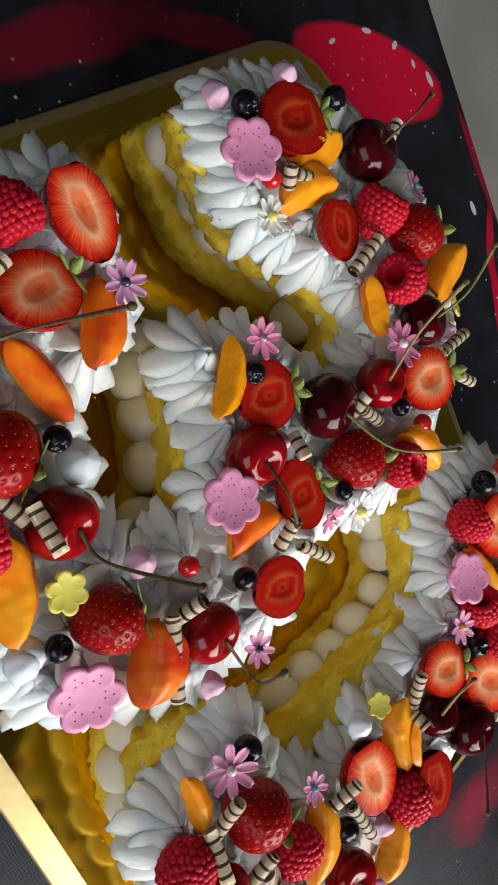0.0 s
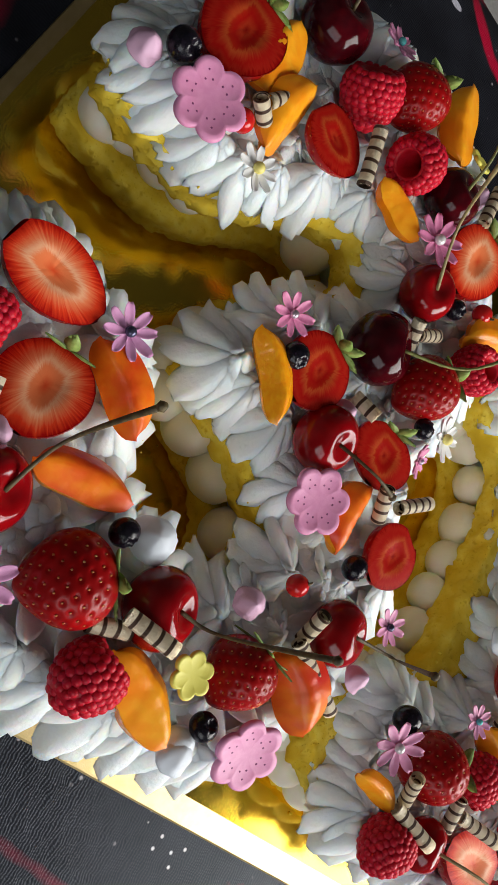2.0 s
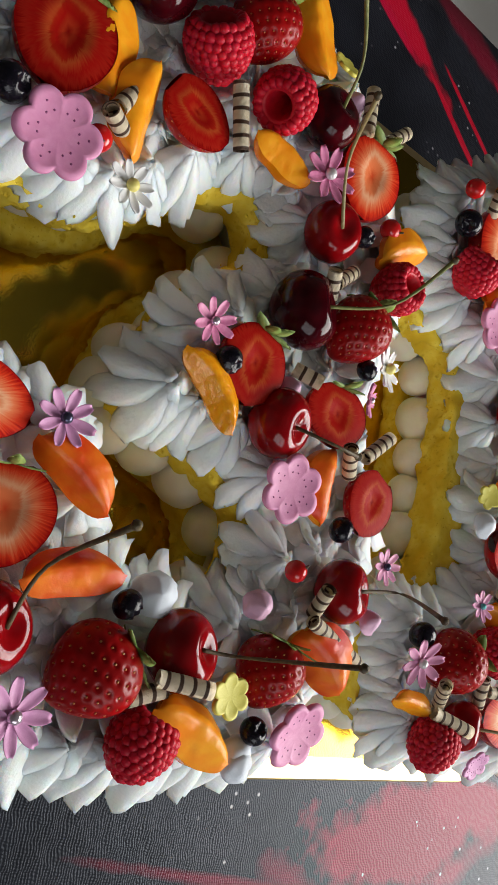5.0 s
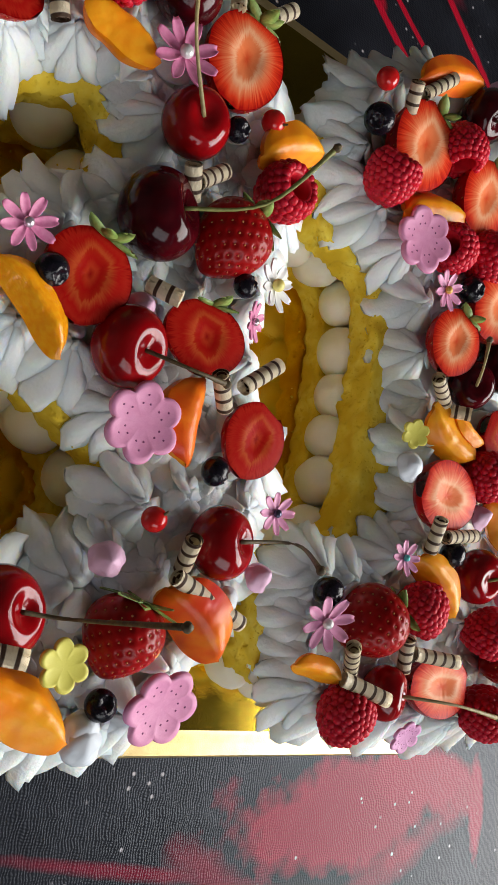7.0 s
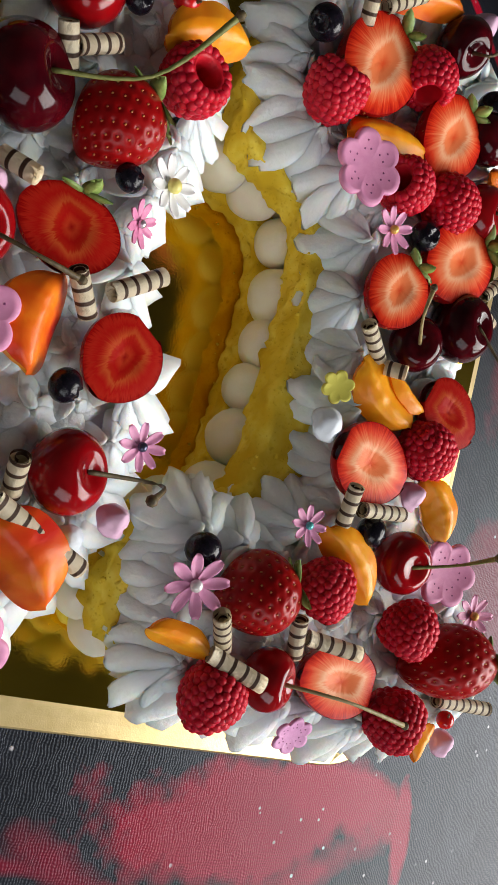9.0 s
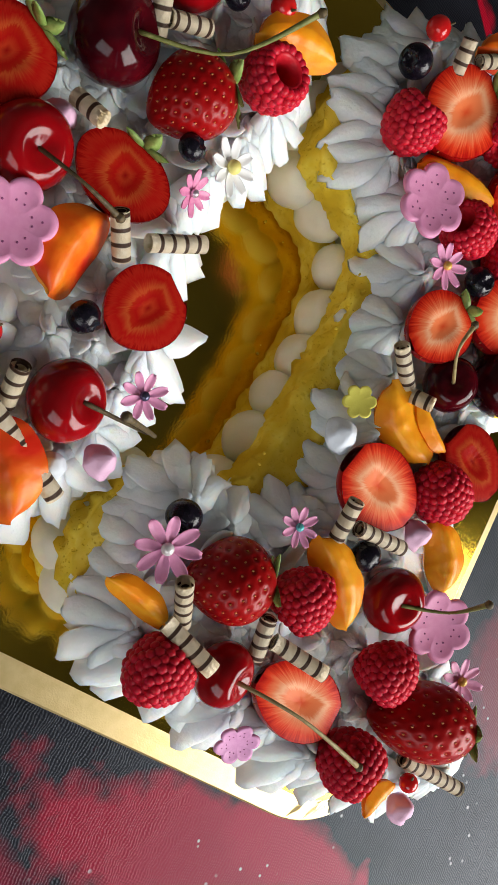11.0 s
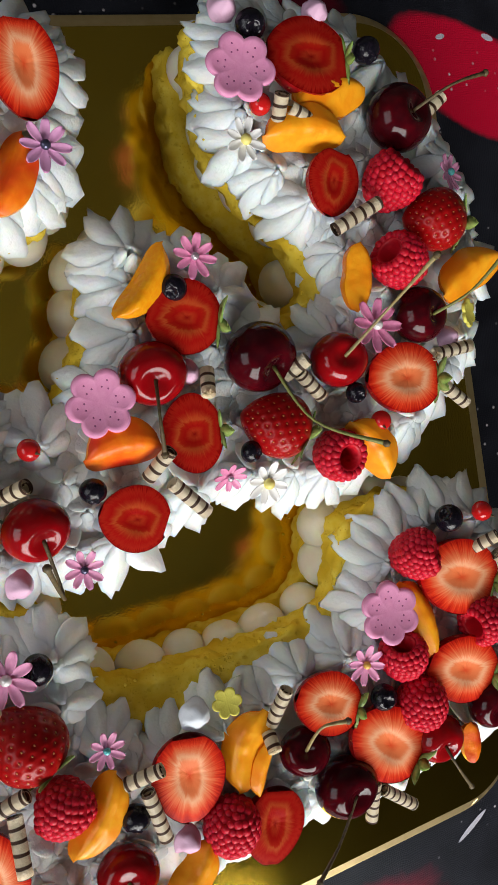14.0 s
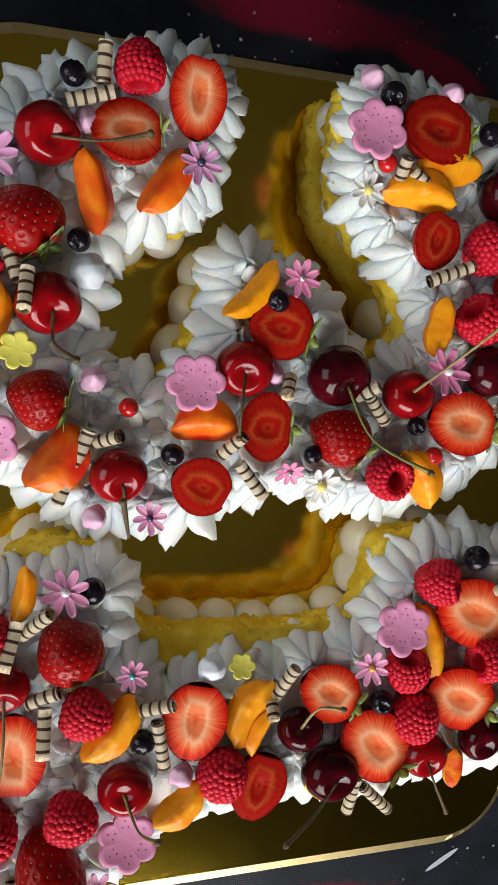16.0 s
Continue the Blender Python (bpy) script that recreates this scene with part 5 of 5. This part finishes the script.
wafer(0.0504, 0.0513, 0.07, 0.0607, 0.0459, 0.068)
wedge(0.0556, 0.0531, 0.0873, 0.0583, 0.067, "ripe", -48, 1.1)
wedge(0.0401, 0.042, 0.0748, 0.0398, 0.067, "ripe", 48, 1)
daisy(0.0294, 0.0406, 0.067, 0.0088, "white", "yellow", (0, 0))
kiss(0.0323, 0.0914, 0.062, 0.0056, "pink")
kiss(0.0734, 0.0893, 0.062, 0.0053, "pink")

# foot of the one
blueberry(-0.0877, -0.138, 0.067, 0.0059)
daisy(-0.0984, -0.1378, 0.067, 0.0106, "pink", "white", (-0.2, 0.2))
strawberry(-0.0975, -0.1636, 0.065, (-0.4549, 0.8905), 0.8175, 1.1438, -0.25)
wedge(-0.1151, -0.127, -0.1193, -0.1506, 0.067, "ripe", 48, 0.7)
wafer(-0.1056, -0.1436, 0.078, -0.1161, -0.1559, 0.066)
wafer(-0.1182, -0.1487, 0.07, -0.124, -0.1676, 0.076)
raspberry(-0.1326, -0.1557, 0.066, (0.9077, -0.4196, 0.15), 0.9412)
cherry(-0.1232, -0.179, 0.064, 0.0107, "red", [(-0.0003, -0.0067, 0.008), (-0.0006, -0.0237, 0.0163), (-0.0053, -0.0552, 0.014)], "pale")
strawberry_half(-0.1191, -0.2081, 0.0675, (-0.0175, 0.9998), 1.0323, 0.8335, "pale")
wafer(-0.101, -0.1796, 0.072, -0.1138, -0.1859, 0.066)
wafer(-0.1066, -0.1866, 0.07, -0.1078, -0.2068, 0.076)
daisy(-0.0702, -0.1764, 0.067, 0.0074, "pink", "teal", (0, 0))
raspberry(-0.0882, -0.1931, 0.066, (-0.9933, 0.1152, -0.5), 0.9642)
wedge(-0.0686, -0.1876, -0.0891, -0.2132, 0.067, "ripe", 48, 0.9)
wafer(-0.0521, -0.1887, 0.074, -0.0655, -0.1935, 0.066)
wafer(-0.0585, -0.1971, 0.07, -0.0544, -0.22, 0.068)
blueberry(-0.0644, -0.2072, 0.067, 0.006)
cherry(-0.0712, -0.23, 0.064, 0.012, "red", [(-0.0025, 0.0019, 0.009), (0.0036, -0.01, 0.018), (0.0069, -0.0005, 0.0419)], "green")
raspberry(-0.0941, -0.2403, 0.066, (-0.9878, 0.1559, -0.5), 0.9772)
strawberry(-0.1042, -0.2648, 0.065, (-0.2948, 0.9556), 1.1992, 0.812, -0.25)
raspberry(-0.1285, -0.2403, 0.066, (-0.3107, -0.9505, 0.7), 1.0297)
currant(-0.1254, -0.2704, 0.067, 0.0036)
kiss(-0.1351, -0.2756, 0.062, 0.0055, "pink")
wedge(-0.1425, -0.2578, -0.1283, -0.2643, 0.067, "ripe", 48, 0.8)
cutter_flower(-0.1405, -0.1984, 0.06, 0.0079, "lace", (-0.5, 0))
cutter_flower(-0.0697, -0.2546, 0.064, 0.0141, "pink", (-0.1, 0.25))
daisy(-0.0827, -0.2763, 0.064, 0.0094, "pink", "gold", (0, 0.1))
wafer(-0.1184, -0.2997, 0.064, -0.119, -0.2656, 0.064)
kiss(-0.0455, -0.2269, 0.062, 0.0058, "pink")
wedge(-0.0373, -0.2314, -0.0576, -0.2479, 0.067, "ripe", 48, 1)

# bar of the one
strawberry_half(-0.0406, -0.2011, 0.0675, (-0.1072, -0.9942), 0.9879, 0.9999, "pale")
raspberry(-0.0262, -0.2265, 0.066, (-0.1909, -0.9816, -0.5), 1.0172)
strawberry_half(-0.0091, -0.2358, 0.0675, (-0.2802, -0.9599), 0.8914, 1.0232, "deep")
wedge(-0.0211, -0.2137, -0.006, -0.1851, 0.067, "ripe", -48, 1)
wedge(-0.0132, -0.2196, -0.0025, -0.1985, 0.067, "ripe", 48, 0.8)
kiss(-0.0323, -0.1776, 0.062, 0.0064, "white")
cutter_flower(-0.0186, -0.1774, 0.064, 0.0064, "yellow", (-0.2, 0.4))
wafer(0.0042, -0.1762, 0.074, -0.0021, -0.192, 0.066)
wafer(-0.0055, -0.1998, 0.074, -0.0048, -0.1941, 0.068)
cherry(0.0116, -0.2105, 0.064, 0.0108, "dark", [(-0.0032, 0.0062, 0.0081), (0.0007, 0.0183, 0.0194), (0.0119, 0.0172, 0.02)], "pale")
strawberry_half(0.0247, -0.1925, 0.0675, (-0.8771, 0.4802), 0.8992, 0.9786, "pale", leaves=True)
cherry(0.028, -0.2337, 0.064, 0.0141, "dark", [(0.0008, -0.002, 0.0106), (-0.0125, -0.0139, 0.0127), (-0.0285, -0.0199, 0.0212)], "brown")
daisy(0.0451, -0.1811, 0.067, 0.0088, "pink", "gold", (0, 0))
blueberry(0.0521, -0.1995, 0.067, 0.006)
cutter_flower(0.0605, -0.1624, 0.068, 0.0143, "pink", (-0.1, 0.15))
wedge(0.0702, -0.1525, 0.0825, -0.1885, 0.067, "ripe", -48, 1)
raspberry(0.0659, -0.1859, 0.066, (-0.1765, 0.9843, 0.4), 0.94)
raspberry(0.0721, -0.2086, 0.066, (-0.1729, -0.9849, -0.4), 1.0199)
strawberry_half(0.0503, -0.221, 0.0675, (-0.7054, 0.7088), 1.1483, 0.9392, "pale", leaves=True)
cherry(0.0785, -0.2299, 0.064, 0.012, "red", [(-0.0007, -0.0042, 0.009), (0.0014, -0.0111, 0.0108), (0.0245, -0.042, -0.014)], "brown")

# flag of the one
strawberry_half(0.0953, -0.2016, 0.0675, (-0.8906, 0.4548), 1.1079, 0.9286, "pale", leaves=True)
raspberry(0.0793, -0.1414, 0.066, (0.9909, 0.1344, 0.9), 0.9799)
blueberry(0.0999, -0.1299, 0.067, 0.0064)
strawberry_half(0.1005, -0.1579, 0.0675, (-0.9109, 0.4127), 1.2236, 0.9223, "pale", leaves=True)
currant(0.1186, -0.1313, 0.067, 0.0047)
raspberry(0.1132, -0.1823, 0.066, (-0.996, -0.0895, 0.2), 0.9872)
cherry(0.1378, -0.1986, 0.064, 0.0121, "dark", [(-0.0092, -0.0023, 0.009), (-0.0074, -0.0037, 0.013), (0.0075, -0.0163, 0.006)], "brown")
blueberry(0.1221, -0.2198, 0.067, 0.0064)
kiss(0.1548, -0.2087, 0.062, 0.0058, "pink")
cherry(0.1106, -0.2248, 0.064, 0.0113, "dark")
wedge(0.0961, -0.2289, 0.0953, -0.2475, 0.067, "blushed", -48, 0.9)
wafer(0.0439, -0.2388, 0.062, 0.0418, -0.2604, 0.056)
wafer(0.0469, -0.2442, 0.062, 0.0637, -0.2608, 0.058)
wafer(0.12, -0.142, 0.074, 0.112, -0.1474, 0.066)
wafer(0.1371, -0.1675, 0.07, 0.1223, -0.1526, 0.068)
wedge(0.1297, -0.1517, 0.1481, -0.1902, 0.067, "blushed", 48, 0.9)

# ---------------------------------------------------------------- the cakes themselves
number_cake("number_cake", THREE, THREE_CREAM, "layered sponge cake shaped like a three with piped cream", 3, 0.0040, (0.0, 0.06, 0.0, 0.2))
number_cake("number_cake", ONE, ONE_CREAM, "layered sponge cake shaped like a one with piped cream", 5, 0.0020)
